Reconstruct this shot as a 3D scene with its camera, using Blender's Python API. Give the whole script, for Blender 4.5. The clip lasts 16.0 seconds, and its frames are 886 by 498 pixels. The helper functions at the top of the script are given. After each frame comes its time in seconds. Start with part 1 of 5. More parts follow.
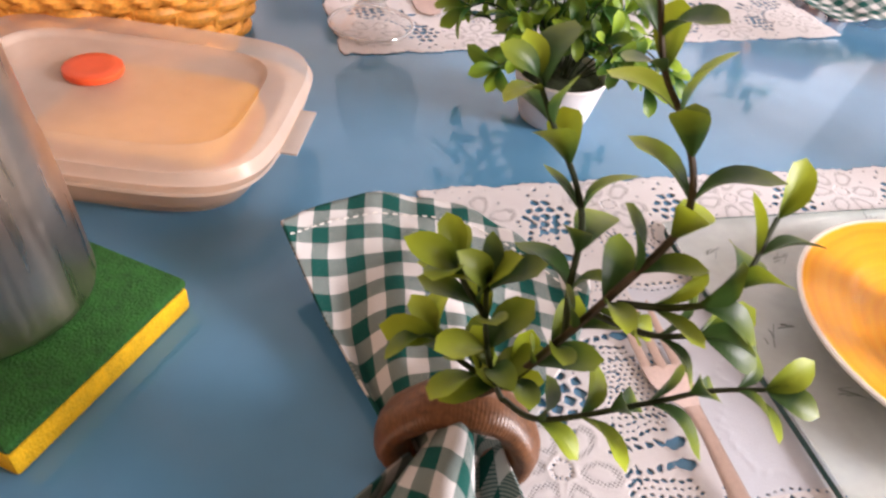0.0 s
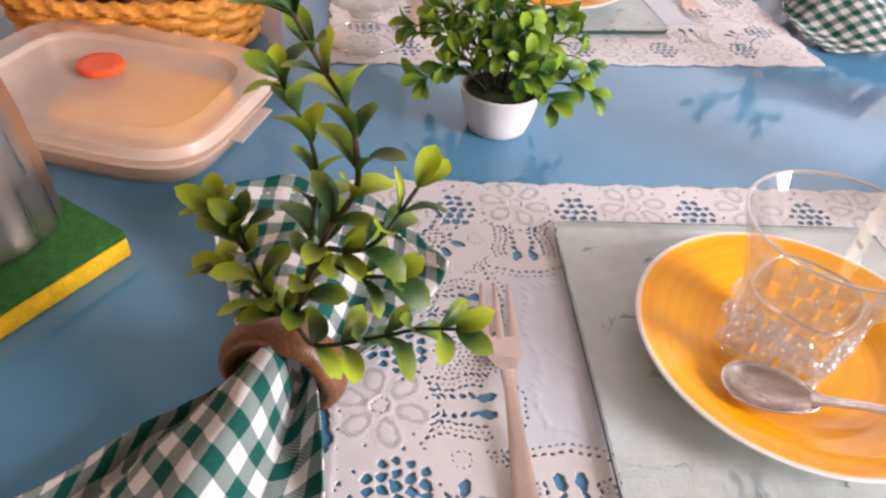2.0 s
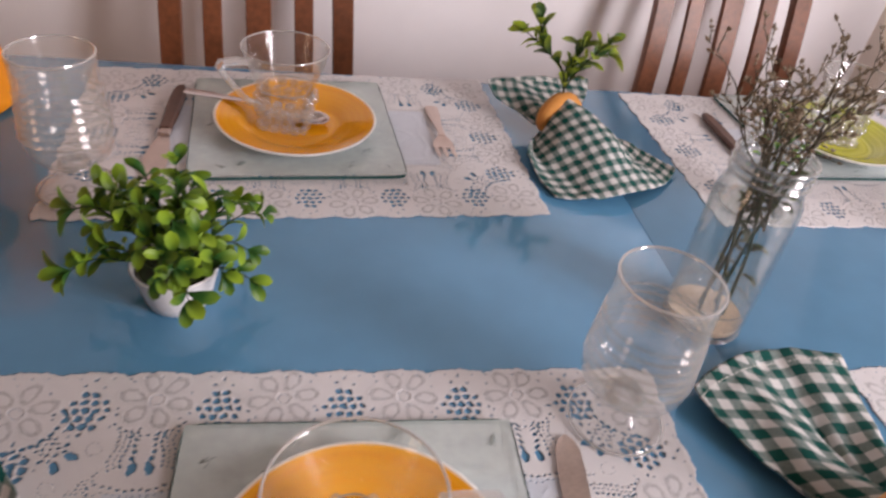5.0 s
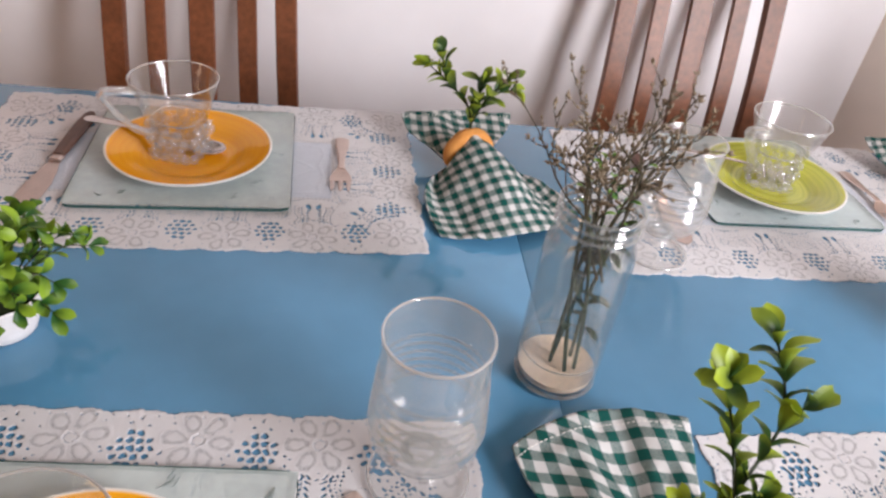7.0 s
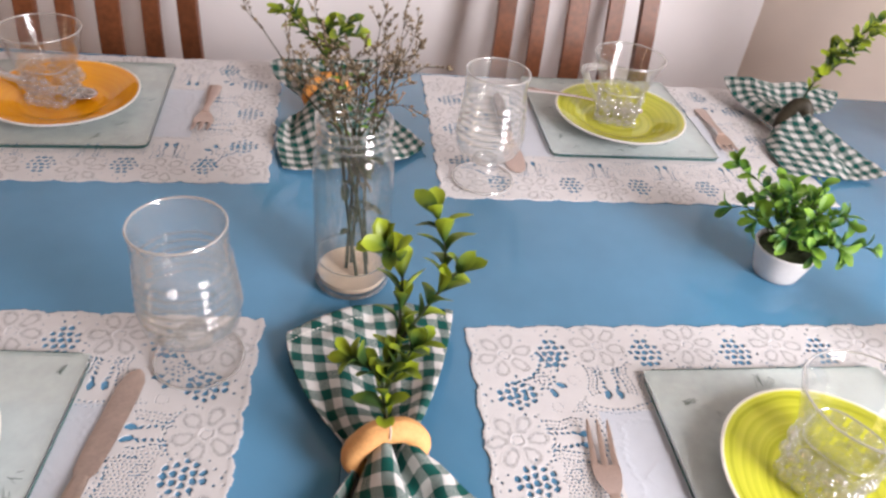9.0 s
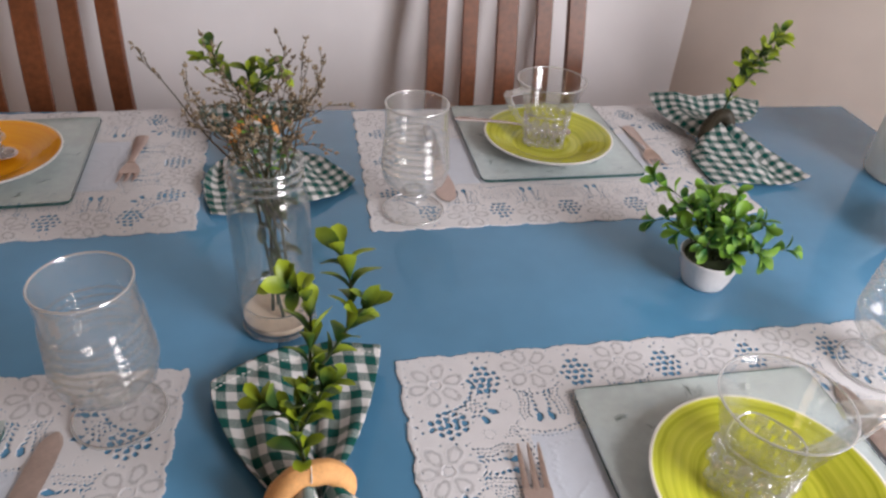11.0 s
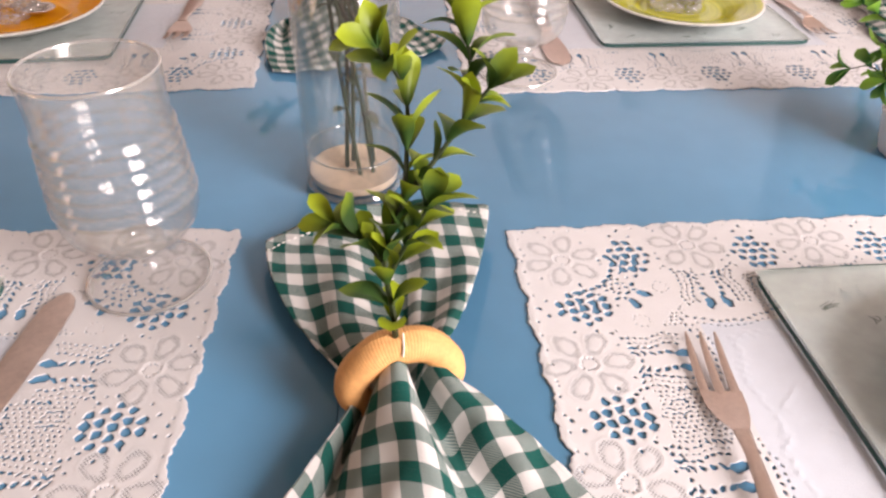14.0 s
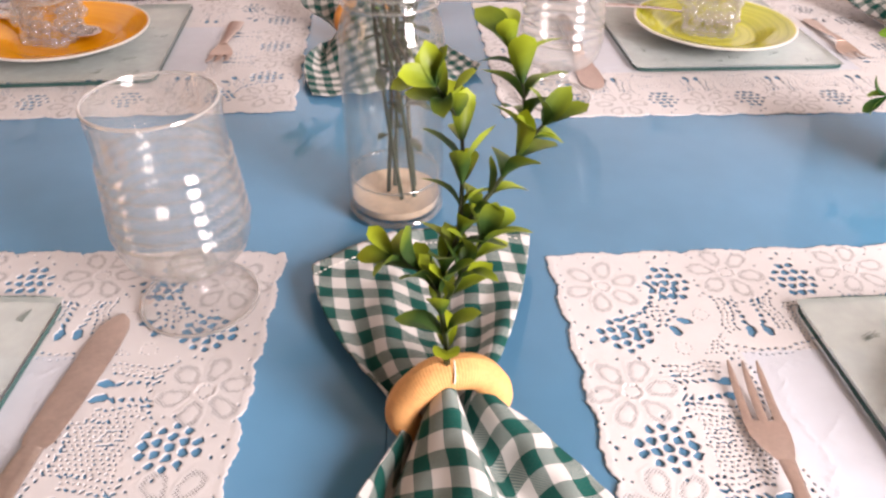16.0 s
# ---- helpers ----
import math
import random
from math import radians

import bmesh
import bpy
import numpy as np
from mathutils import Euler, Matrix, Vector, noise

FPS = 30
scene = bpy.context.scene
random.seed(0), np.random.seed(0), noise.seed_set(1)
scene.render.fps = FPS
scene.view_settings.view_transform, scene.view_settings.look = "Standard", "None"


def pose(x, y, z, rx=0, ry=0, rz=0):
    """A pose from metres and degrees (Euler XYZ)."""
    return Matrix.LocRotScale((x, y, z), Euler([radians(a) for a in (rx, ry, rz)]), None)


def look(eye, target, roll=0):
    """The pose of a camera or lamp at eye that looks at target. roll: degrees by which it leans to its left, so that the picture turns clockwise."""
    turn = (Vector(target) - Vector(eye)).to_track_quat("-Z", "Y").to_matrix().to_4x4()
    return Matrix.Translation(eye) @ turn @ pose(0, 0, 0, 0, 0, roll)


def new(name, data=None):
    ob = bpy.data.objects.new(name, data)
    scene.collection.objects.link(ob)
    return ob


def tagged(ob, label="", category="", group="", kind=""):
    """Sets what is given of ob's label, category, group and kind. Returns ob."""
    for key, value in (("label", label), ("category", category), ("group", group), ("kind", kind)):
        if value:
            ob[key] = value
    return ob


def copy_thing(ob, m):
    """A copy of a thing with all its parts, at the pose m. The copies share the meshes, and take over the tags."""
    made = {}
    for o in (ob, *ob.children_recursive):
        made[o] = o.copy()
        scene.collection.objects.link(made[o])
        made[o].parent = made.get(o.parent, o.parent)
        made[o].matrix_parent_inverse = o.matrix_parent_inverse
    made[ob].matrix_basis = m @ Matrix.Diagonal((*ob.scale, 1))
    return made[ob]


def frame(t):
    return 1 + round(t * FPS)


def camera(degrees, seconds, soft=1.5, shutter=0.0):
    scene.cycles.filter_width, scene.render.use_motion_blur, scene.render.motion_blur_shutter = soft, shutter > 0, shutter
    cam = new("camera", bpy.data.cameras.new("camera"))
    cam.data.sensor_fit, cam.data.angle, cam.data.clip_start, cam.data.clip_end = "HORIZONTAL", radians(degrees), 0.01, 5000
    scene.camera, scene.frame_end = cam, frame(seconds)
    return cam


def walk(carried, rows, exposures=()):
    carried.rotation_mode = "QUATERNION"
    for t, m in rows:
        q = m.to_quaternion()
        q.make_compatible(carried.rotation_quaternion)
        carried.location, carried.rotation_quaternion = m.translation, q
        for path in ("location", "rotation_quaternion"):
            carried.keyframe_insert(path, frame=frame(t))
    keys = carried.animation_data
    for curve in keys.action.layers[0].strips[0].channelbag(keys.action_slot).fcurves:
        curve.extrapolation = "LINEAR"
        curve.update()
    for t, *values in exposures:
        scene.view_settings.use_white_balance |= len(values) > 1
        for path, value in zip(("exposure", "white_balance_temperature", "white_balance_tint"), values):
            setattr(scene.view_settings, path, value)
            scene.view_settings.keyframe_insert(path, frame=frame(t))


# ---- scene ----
cam = camera(64.3, 16.0, soft=2.5, shutter=0.3)
PATH = [
    (0, (-0.642, -0.4722, 1.0345), (-0.144, 0.9508, -0.2798), 7.56),
    (0.5, (-0.6012, -0.5042, 1.0273), (-0.254, 0.9726, -0.276), 7.76),
    (1, (-0.5495, -0.5474, 1.0501), (-0.3426, 0.9685, -0.238), 7.56),
    (1.5, (-0.5285, -0.551, 1.0709), (-0.3244, 0.9115, -0.2779), 5.21),
    (2, (-0.5255, -0.5631, 1.0775), (-0.3047, 0.9345, -0.2295), 5.01),
    (2.5, (-0.4941, -0.5846, 1.0999), (-0.2983, 0.9479, -0.1701), 3.11),
    (3, (-0.4413, -0.5916, 1.1366), (-0.1914, 0.9726, -0.0843), 2.64),
    (3.5, (-0.4348, -0.5866, 1.1704), (-0.062, 0.9759, -0.0211), 5.64),
    (4, (-0.432, -0.5645, 1.1803), (0.0532, 0.9949, 0.0258), 7.73),
    (4.5, (-0.3861, -0.5412, 1.1857), (0.0558, 0.9429, -0.0801), 7.85),
    (5, (-0.309, -0.5122, 1.1935), (0.1086, 1.0229, -0.0184), 9.25),
    (5.2, (-0.2832, -0.4978, 1.1983), (0.1581, 1.0124, -0.0364), 9.88),
    (7.3, (-0.08, -0.5174, 1.216), (0.1472, 1.0855, 0.0416), 6.87),
    (7.5, (-0.053, -0.5336, 1.2081), (0.1402, 1.0348, -0.0177), 6.08),
    (8, (-0.012, -0.5672, 1.2238), (0.1687, 0.953, -0.0632), 6.22),
    (8.5, (0.0486, -0.614, 1.2274), (0.2519, 0.9351, -0.0212), 6.45),
    (9, (0.083, -0.6278, 1.2387), (0.3386, 0.9268, 0.0066), 6.80),
    (9.2, (0.0943, -0.6255, 1.2412), (0.3622, 0.9317, 0.0151), 5.55),
    (11.3, (0.1416, -0.6334, 1.2441), (0.489, 0.962, 0.089), 4.31),
    (11.5, (0.1539, -0.6206, 1.2379), (0.5204, 0.951, 0.0566), 5.08),
    (12, (0.187, -0.5937, 1.2147), (0.6213, 0.9523, 0.0226), 4.92),
    (12.5, (0.1707, -0.56, 1.1804), (0.575, 0.9855, -0.023), 5.61),
    (13, (0.1255, -0.5325, 1.1046), (0.4281, 1.0262, -0.1115), 5.21),
    (13.5, (0.1101, -0.5337, 1.071), (0.3367, 1.0274, -0.1584), 3.87),
    (14, (0.1081, -0.549, 1.0632), (0.2604, 1.0121, -0.1777), 1.51),
    (14.5, (0.1086, -0.551, 1.0636), (0.2327, 1.0172, -0.1714), 1.26),
    (15, (0.1009, -0.5484, 1.0707), (0.2099, 1.0323, -0.1498), 1.55),
    (15.5, (0.0955, -0.5535, 1.0733), (0.2057, 1.031, -0.1421), 1.41),
    (16, (0.0908, -0.55, 1.0759), (0.1927, 1.0364, -0.1377), 0.90),
]
EXPOSURES = [
    (0.0, 0.24, 7070, 26), (1.0, 0.45, 6990, 26), (1.5, 0.2, 6840, 25), (2.0, 0.02, 6890, 25), (2.5, -0.03, 7020, 27), (3.0, 0.1, 6970, 26), (4.0, -0.55, 6880, 26), (4.5, -0.70, 6900, 26), (5.0, -0.79, 6990, 26),
    (7.5, -0.43, 6620, 18), (8.5, -0.24, 6820, 19), (9.0, -0.61, 6930, 21), (11.5, -1.2, 6720, 18), (12.5, -1.15, 7020, 22), (13.0, -0.99, 7470, 26), (13.5, -0.70, 7570, 26), (14.5, -0.38, 7420, 26), (16.0, -0.31, 7540, 28),
]
walk(cam, [(t, look(eye, target, roll)) for t, eye, target, roll in PATH], EXPOSURES)

# ---- light ----
TOP = 0.75  # height of the table top
scene.view_settings.exposure = 0.0
world = bpy.data.worlds.new("sky")
scene.world = world
world.use_nodes = True
sky = world.node_tree.nodes.new("ShaderNodeTexSky")
sky.sky_type, sky.sun_disc = "NISHITA", False
sky.sun_elevation, sky.sun_rotation = radians(48), radians(160)
world.node_tree.links.new(sky.outputs[0], world.node_tree.nodes["Background"].inputs[0])
world.node_tree.nodes["Background"].inputs[1].default_value = 0.12


def area(name, where, target, w, h, power, colour):
    lamp = bpy.data.lights.new(name, "AREA")
    lamp.shape, lamp.size, lamp.size_y, lamp.energy, lamp.color = "RECTANGLE", w, h, power, colour
    ob = new(name, lamp)
    ob.matrix_world = look(where, target)
    return ob


area("window_daylight", (1.27, -1.20, 1.40), (0.45, -0.02, 0.92), 0.62, 1.08, 92, (0.92, 0.97, 1.0))
# added warm fill from an unseen west opening, tints the table's left side
area("west_warm_fill", (-3.56, -1.6, 1.1), (0.0, -1.2, 1.0), 0.9, 1.9, 24, (1.0, 0.68, 0.42))


# ---- materials ----
def mat(name, colour, rough=0.5, metal=0.0, trans=0.0, ior=1.45, noise_scale=0, amount=0.15, bump=0.0, bump_scale=200, coat=0.0, spec=0.5, sheen=0.0, coords="Object"):
    m = bpy.data.materials.new(name)
    m.use_nodes = True
    n, l = m.node_tree.nodes, m.node_tree.links
    p = n["Principled BSDF"]
    p.inputs["Base Color"].default_value = (*colour, 1)
    p.inputs["Roughness"].default_value = rough
    p.inputs["Metallic"].default_value = metal
    p.inputs["Transmission Weight"].default_value = trans
    p.inputs["IOR"].default_value = ior
    p.inputs["Coat Weight"].default_value = coat
    p.inputs["Specular IOR Level"].default_value = spec
    p.inputs["Sheen Weight"].default_value = sheen
    tc = n.new("ShaderNodeTexCoord")
    if noise_scale:
        a, b = n.new("ShaderNodeTexNoise"), n.new("ShaderNodeTexNoise")
        a.inputs["Scale"].default_value, b.inputs["Scale"].default_value = noise_scale, noise_scale * 7.3
        a.inputs["Detail"].default_value = 5
        for t in (a, b):
            l.new(tc.outputs[coords], t.inputs["Vector"])
        add = n.new("ShaderNodeMath")
        add.operation = "ADD"
        l.new(a.outputs["Fac"], add.inputs[0])
        l.new(b.outputs["Fac"], add.inputs[1])
        ramp = n.new("ShaderNodeMapRange")
        ramp.inputs["From Min"].default_value, ramp.inputs["From Max"].default_value = 0.7, 1.3
        ramp.inputs["To Min"].default_value, ramp.inputs["To Max"].default_value = 1 - amount, 1 + amount
        l.new(add.outputs[0], ramp.inputs["Value"])
        mul = n.new("ShaderNodeVectorMath")
        mul.operation = "SCALE"
        mul.inputs[0].default_value = colour
        l.new(ramp.outputs[0], mul.inputs["Scale"])
        l.new(mul.outputs[0], p.inputs["Base Color"])
    if bump:
        t = n.new("ShaderNodeTexNoise")
        t.inputs["Scale"].default_value = bump_scale
        t.inputs["Detail"].default_value = 4
        l.new(tc.outputs[coords], t.inputs["Vector"])
        bp = n.new("ShaderNodeBump")
        bp.inputs["Strength"].default_value, bp.inputs["Distance"].default_value = bump, 0.002
        l.new(t.outputs["Fac"], bp.inputs["Height"])
        l.new(bp.outputs[0], p.inputs["Normal"])
    return m


def nodes(m):
    return m.node_tree.nodes, m.node_tree.links, m.node_tree.nodes["Principled BSDF"]


def math_node(m, op, a, b=None, c=None):
    n, l, _ = nodes(m)
    q = n.new("ShaderNodeMath")
    q.operation = op
    for i, v in enumerate((a, b, c)):
        if v is None:
            continue
        if isinstance(v, (int, float)):
            q.inputs[i].default_value = v
        else:
            l.new(v, q.inputs[i])
    return q.outputs[0]


def mix_colour(m, fac, a, b):
    n, l, _ = nodes(m)
    q = n.new("ShaderNodeMix")
    q.data_type = "RGBA"
    for i, v in ((0, fac), (6, a), (7, b)):
        if isinstance(v, (int, float)):
            q.inputs[i].default_value = v
        elif isinstance(v, tuple):
            q.inputs[i].default_value = (*v, 1)
        else:
            l.new(v, q.inputs[i])
    return q.outputs[2]


def clear_mix(m, share, tint=(1, 1, 1)):
    """Lets a share of the light straight through the surface."""
    n, l, p = nodes(m)
    t, x = n.new("ShaderNodeBsdfTransparent"), n.new("ShaderNodeMixShader")
    t.inputs[0].default_value = (*tint, 1)
    x.inputs[0].default_value = share
    l.new(p.outputs[0], x.inputs[1])
    l.new(t.outputs[0], x.inputs[2])
    l.new(x.outputs[0], n["Material Output"].inputs[0])
    return m


M_TABLE = mat("blue_lacquer", (0.083, 0.253, 0.418), rough=0.09, noise_scale=3, amount=0.06, bump=0.010, bump_scale=45, spec=0.6)
M_WALL = mat("white_wall_paint", (0.875, 0.84, 0.85), rough=0.8, noise_scale=1.5, amount=0.03, bump=0.06, bump_scale=150)
# for unseen walls: colour kept dark so that less light bounces back
M_PLASTER = mat("beige_wall_paint", (0.42, 0.33, 0.25), rough=0.85, noise_scale=1.5, amount=0.04, bump=0.06, bump_scale=150)
M_CREAM = mat("cream_wall_paint", (0.80, 0.70, 0.63), rough=0.85, noise_scale=1.5, amount=0.04, bump=0.06, bump_scale=150)
# unseen ceiling, darkened in colour to weaken its bounce onto the table
M_CEIL = mat("ceiling_paint", (0.54, 0.47, 0.40), rough=0.9, noise_scale=1, amount=0.03)
M_FLOOR = mat("brown_floor_tile", (0.22, 0.16, 0.12), rough=0.3, noise_scale=2, amount=0.1)
M_LACE = mat("white_lace_vinyl", (0.64, 0.625, 0.635), rough=0.5, noise_scale=12, amount=0.03, bump=0.08, bump_scale=900)


def open_net(m, pitch, share):
    """Where the mesh is marked sheer, the lace is a fine net that shows what lies beneath."""
    n, l, p = nodes(m)
    tc, sep, mark = n.new("ShaderNodeTexCoord"), n.new("ShaderNodeSeparateXYZ"), n.new("ShaderNodeAttribute")
    mark.attribute_name = "sheer"
    l.new(tc.outputs["Object"], sep.inputs[0])
    waves = []
    for op in ("ADD", "SUBTRACT"):
        d = math_node(m, op, sep.outputs[0], sep.outputs[1])
        waves.append(math_node(m, "ABSOLUTE", math_node(m, "SINE", math_node(m, "MULTIPLY", d, math.pi / pitch))))
    hole = math_node(m, "MULTIPLY", waves[0], waves[1])
    hole = math_node(m, "MINIMUM", math_node(m, "MULTIPLY", math_node(m, "MAXIMUM", math_node(m, "SUBTRACT", hole, 0.30), 0.0), 4.0), 1.0)
    fac = math_node(m, "MULTIPLY", math_node(m, "MULTIPLY", hole, mark.outputs["Fac"]), share)
    t, x = n.new("ShaderNodeBsdfTransparent"), n.new("ShaderNodeMixShader")
    l.new(fac, x.inputs[0])
    l.new(p.outputs[0], x.inputs[1])
    l.new(t.outputs[0], x.inputs[2])
    l.new(x.outputs[0], n["Material Output"].inputs[0])


open_net(M_LACE, 0.0023, 0.62)
M_VINYL = mat("thin_white_vinyl", (0.565, 0.60, 0.665), rough=0.38, noise_scale=12, amount=0.03, bump=0.12, bump_scale=900)
M_PORCELAIN = mat("white_porcelain", (0.80, 0.77, 0.72), rough=0.2, noise_scale=15, amount=0.03)
M_STEEL = mat("worn_steel", (0.55, 0.435, 0.385), rough=0.34, metal=0.9, noise_scale=60, amount=0.08, bump=0.04, bump_scale=300)
M_BLADE = mat("dull_steel", (0.52, 0.42, 0.37), rough=0.32, metal=0.9, noise_scale=40, amount=0.12, bump=0.04, bump_scale=300)
M_SPOON = mat("polished_steel", (0.66, 0.58, 0.55), rough=0.22, metal=0.95, noise_scale=60, amount=0.06, bump=0.03, bump_scale=300)
M_BRUSHED = mat("brushed_steel", (0.56, 0.46, 0.39), rough=0.32, metal=1.0, noise_scale=8, amount=0.12)


def brushed(m, low, high):
    """Fine upright streaks in the polish."""
    n, l, p = nodes(m)
    tc, mp, t, r = n.new("ShaderNodeTexCoord"), n.new("ShaderNodeMapping"), n.new("ShaderNodeTexNoise"), n.new("ShaderNodeMapRange")
    mp.inputs["Scale"].default_value = (1, 1, 0.02)
    t.inputs["Scale"].default_value, t.inputs["Detail"].default_value = 130, 3
    l.new(tc.outputs["Object"], mp.inputs[0])
    l.new(mp.outputs[0], t.inputs["Vector"])
    r.inputs["From Min"].default_value, r.inputs["From Max"].default_value = 0.3, 0.7
    r.inputs["To Min"].default_value, r.inputs["To Max"].default_value = low, high
    l.new(t.outputs["Fac"], r.inputs["Value"])
    l.new(r.outputs[0], p.inputs["Roughness"])


brushed(M_BRUSHED, 0.24, 0.40)
M_HANDLE = mat("dark_wood_handle", (0.10, 0.045, 0.03), rough=0.4, noise_scale=80, amount=0.3)
M_WOOD = mat("red_brown_wood", (0.185, 0.062, 0.026), rough=0.38, noise_scale=14, amount=0.3, bump=0.08, bump_scale=80)
M_STEM = mat("green_stem", (0.022, 0.034, 0.010), rough=0.5, noise_scale=90, amount=0.3)
M_TWIG = mat("brown_stem", (0.06, 0.04, 0.02), rough=0.6, noise_scale=90, amount=0.3)
M_DRY = mat("dry_flower_stem", (0.055, 0.042, 0.02), rough=0.7, noise_scale=90, amount=0.35)
M_BUD = mat("dry_flower_bud", (0.215, 0.160, 0.105), rough=0.8, noise_scale=120, amount=0.45, coords="Object")
M_POT = mat("white_plastic_pot", (0.74, 0.70, 0.69), rough=0.45, noise_scale=25, amount=0.05)
M_SOIL = mat("dark_moss_filling", (0.03, 0.04, 0.015), rough=0.9, noise_scale=120, amount=0.5, bump=0.6, bump_scale=200)
M_GREENPAD = mat("green_scouring_pad", (0.012, 0.10, 0.014), rough=0.9, noise_scale=150, amount=0.4, bump=0.9, bump_scale=700)
M_FOAM = mat("yellow_foam", (0.80, 0.45, 0.008), rough=0.85, noise_scale=180, amount=0.22, bump=0.6, bump_scale=700)
M_ORANGE_JUG = mat("orange_plastic", (0.82, 0.27, 0.008), rough=0.42, noise_scale=6, amount=0.05)
M_VALVE = mat("orange_red_plastic", (0.80, 0.10, 0.03), rough=0.4, noise_scale=30, amount=0.05)
M_BASKET = mat("golden_straw", (0.66, 0.265, 0.038), rough=0.55, noise_scale=45, amount=0.3, bump=0.35, bump_scale=220)
M_CHEESE = mat("yellow_cheese_slices", (0.88, 0.45, 0.04), rough=0.5, noise_scale=20, amount=0.1)
M_SAND = mat("beige_sand", (0.86, 0.63, 0.47), rough=0.9, noise_scale=250, amount=0.25, bump=0.5, bump_scale=600)
M_BROWN = mat("brown_glazed_filling", (0.14, 0.035, 0.015), rough=0.35, noise_scale=30, amount=0.25)
M_FROST = mat("frosted_white_plastic", (0.84, 0.85, 0.83), rough=0.4, noise_scale=5, amount=0.04)


def glow_through(m, share, colour):
    """A share of the light passes diffusely through the wall of a thing."""
    n, l, p = nodes(m)
    t, x = n.new("ShaderNodeBsdfTranslucent"), n.new("ShaderNodeMixShader")
    t.inputs[0].default_value = (*colour, 1)
    x.inputs[0].default_value = share
    l.new(p.outputs[0], x.inputs[1])
    l.new(t.outputs[0], x.inputs[2])
    l.new(x.outputs[0], n["Material Output"].inputs[0])


glow_through(M_FROST, 0.55, (0.92, 0.92, 0.90))
M_TUB = mat("translucent_plastic", (0.84, 0.68, 0.56), rough=0.3, noise_scale=9, amount=0.05)
clear_mix(M_TUB, 0.64, (1.0, 0.95, 0.9))
M_LID = mat("translucent_lid", (0.80, 0.65, 0.56), rough=0.3, noise_scale=9, amount=0.05)
clear_mix(M_LID, 0.60, (1.0, 0.95, 0.9))


def thin_glass(name, tint, gloss, rough=0.02, haze=0.06):
    """Clear thin-walled glass: seen through, with a sheen that grows towards its edges."""
    m = mat(name, tint, rough=rough)
    n, l, p = nodes(m)
    clear, shine, lw, x = n.new("ShaderNodeBsdfTransparent"), n.new("ShaderNodeBsdfGlossy"), n.new("ShaderNodeLayerWeight"), n.new("ShaderNodeMixShader")
    clear.inputs[0].default_value = (*tint, 1)
    shine.inputs["Roughness"].default_value = rough
    lw.inputs["Blend"].default_value = 0.5
    share = math_node(m, "ADD", math_node(m, "MULTIPLY", math_node(m, "POWER", lw.outputs["Facing"], 3.0), 0.70), gloss)
    l.new(share, x.inputs[0])
    l.new(clear.outputs[0], x.inputs[1])
    l.new(shine.outputs[0], x.inputs[2])
    # haze: white scatter painted in for the bright reflections that whiten the glass
    dull, both, y = n.new("ShaderNodeBsdfDiffuse"), n.new("ShaderNodeBsdfTranslucent"), n.new("ShaderNodeMixShader")
    half = n.new("ShaderNodeMixShader")
    dull.inputs[0].default_value = both.inputs[0].default_value = (0.9, 0.88, 0.86, 1)
    half.inputs[0].default_value, y.inputs[0].default_value = 0.5, haze
    l.new(dull.outputs[0], half.inputs[1])
    l.new(both.outputs[0], half.inputs[2])
    l.new(x.outputs[0], y.inputs[1])
    l.new(half.outputs[0], y.inputs[2])
    l.new(y.outputs[0], n["Material Output"].inputs[0])
    return m


M_GLASS = thin_glass("clear_glass", (0.99, 0.992, 0.987), 0.050, 0.04, haze=0.085)
M_JAR = thin_glass("jar_glass", (0.935, 0.95, 0.945), 0.065, 0.04, haze=0.030)
M_THREAD = thin_glass("thick_jar_thread", (0.88, 0.895, 0.89), 0.22, 0.05, 0.14)
# strong white haze here paints the light glint lines along rims and beads
M_BEAD = thin_glass("bright_glass_rim", (0.97, 0.97, 0.97), 0.36, 0.04, 0.30)
M_RIB = thin_glass("ribbed_glass", (0.98, 0.982, 0.978), 0.09, 0.05, 0.06)
M_FOOT = thin_glass("thick_glass_foot", (0.99, 0.992, 0.987), 0.05, 0.04, 0.09)
M_BLOCK = thin_glass("faceted_glass", (0.985, 0.988, 0.98), 0.18, 0.05, 0.12)
M_RIM_GLASS = thin_glass("clear_cup_glass", (0.99, 0.992, 0.987), 0.05, haze=0.022)
M_GRIP = thin_glass("moulded_glass_handle", (0.965, 0.97, 0.96), 0.28, 0.05, 0.17)
M_CUT = mat("cut_glass", (1, 1, 1), rough=0.0, trans=1.0, ior=1.28)
clear_mix(M_CUT, 0.58)
M_SLAB = mat("sea_green_glass", (0.78, 0.86, 0.83), rough=0.14, noise_scale=12, amount=0.08, bump=0.3, bump_scale=45, spec=0.6)
clear_mix(M_SLAB, 0.54, (0.94, 0.985, 0.97))
M_ETCH = mat("grey_green_etching", (0.16, 0.20, 0.18), rough=0.5, noise_scale=60, amount=0.3)
M_SLAB_EDGE = mat("dark_glass_edge", (0.03, 0.09, 0.085), rough=0.15, noise_scale=30, amount=0.2)
M_RING_CREAM = mat("cream_yarn", (0.72, 0.365, 0.14), rough=0.75, noise_scale=60, amount=0.12)
M_RING_ORANGE = mat("orange_yarn", (0.70, 0.30, 0.075), rough=0.75, noise_scale=60, amount=0.12)
M_RING_BROWN = mat("brown_wood_ring", (0.150, 0.062, 0.026), rough=0.35, noise_scale=60, amount=0.4)
M_RING_DARK = mat("dark_wood_ring", (0.045, 0.035, 0.022), rough=0.5, noise_scale=60, amount=0.4)


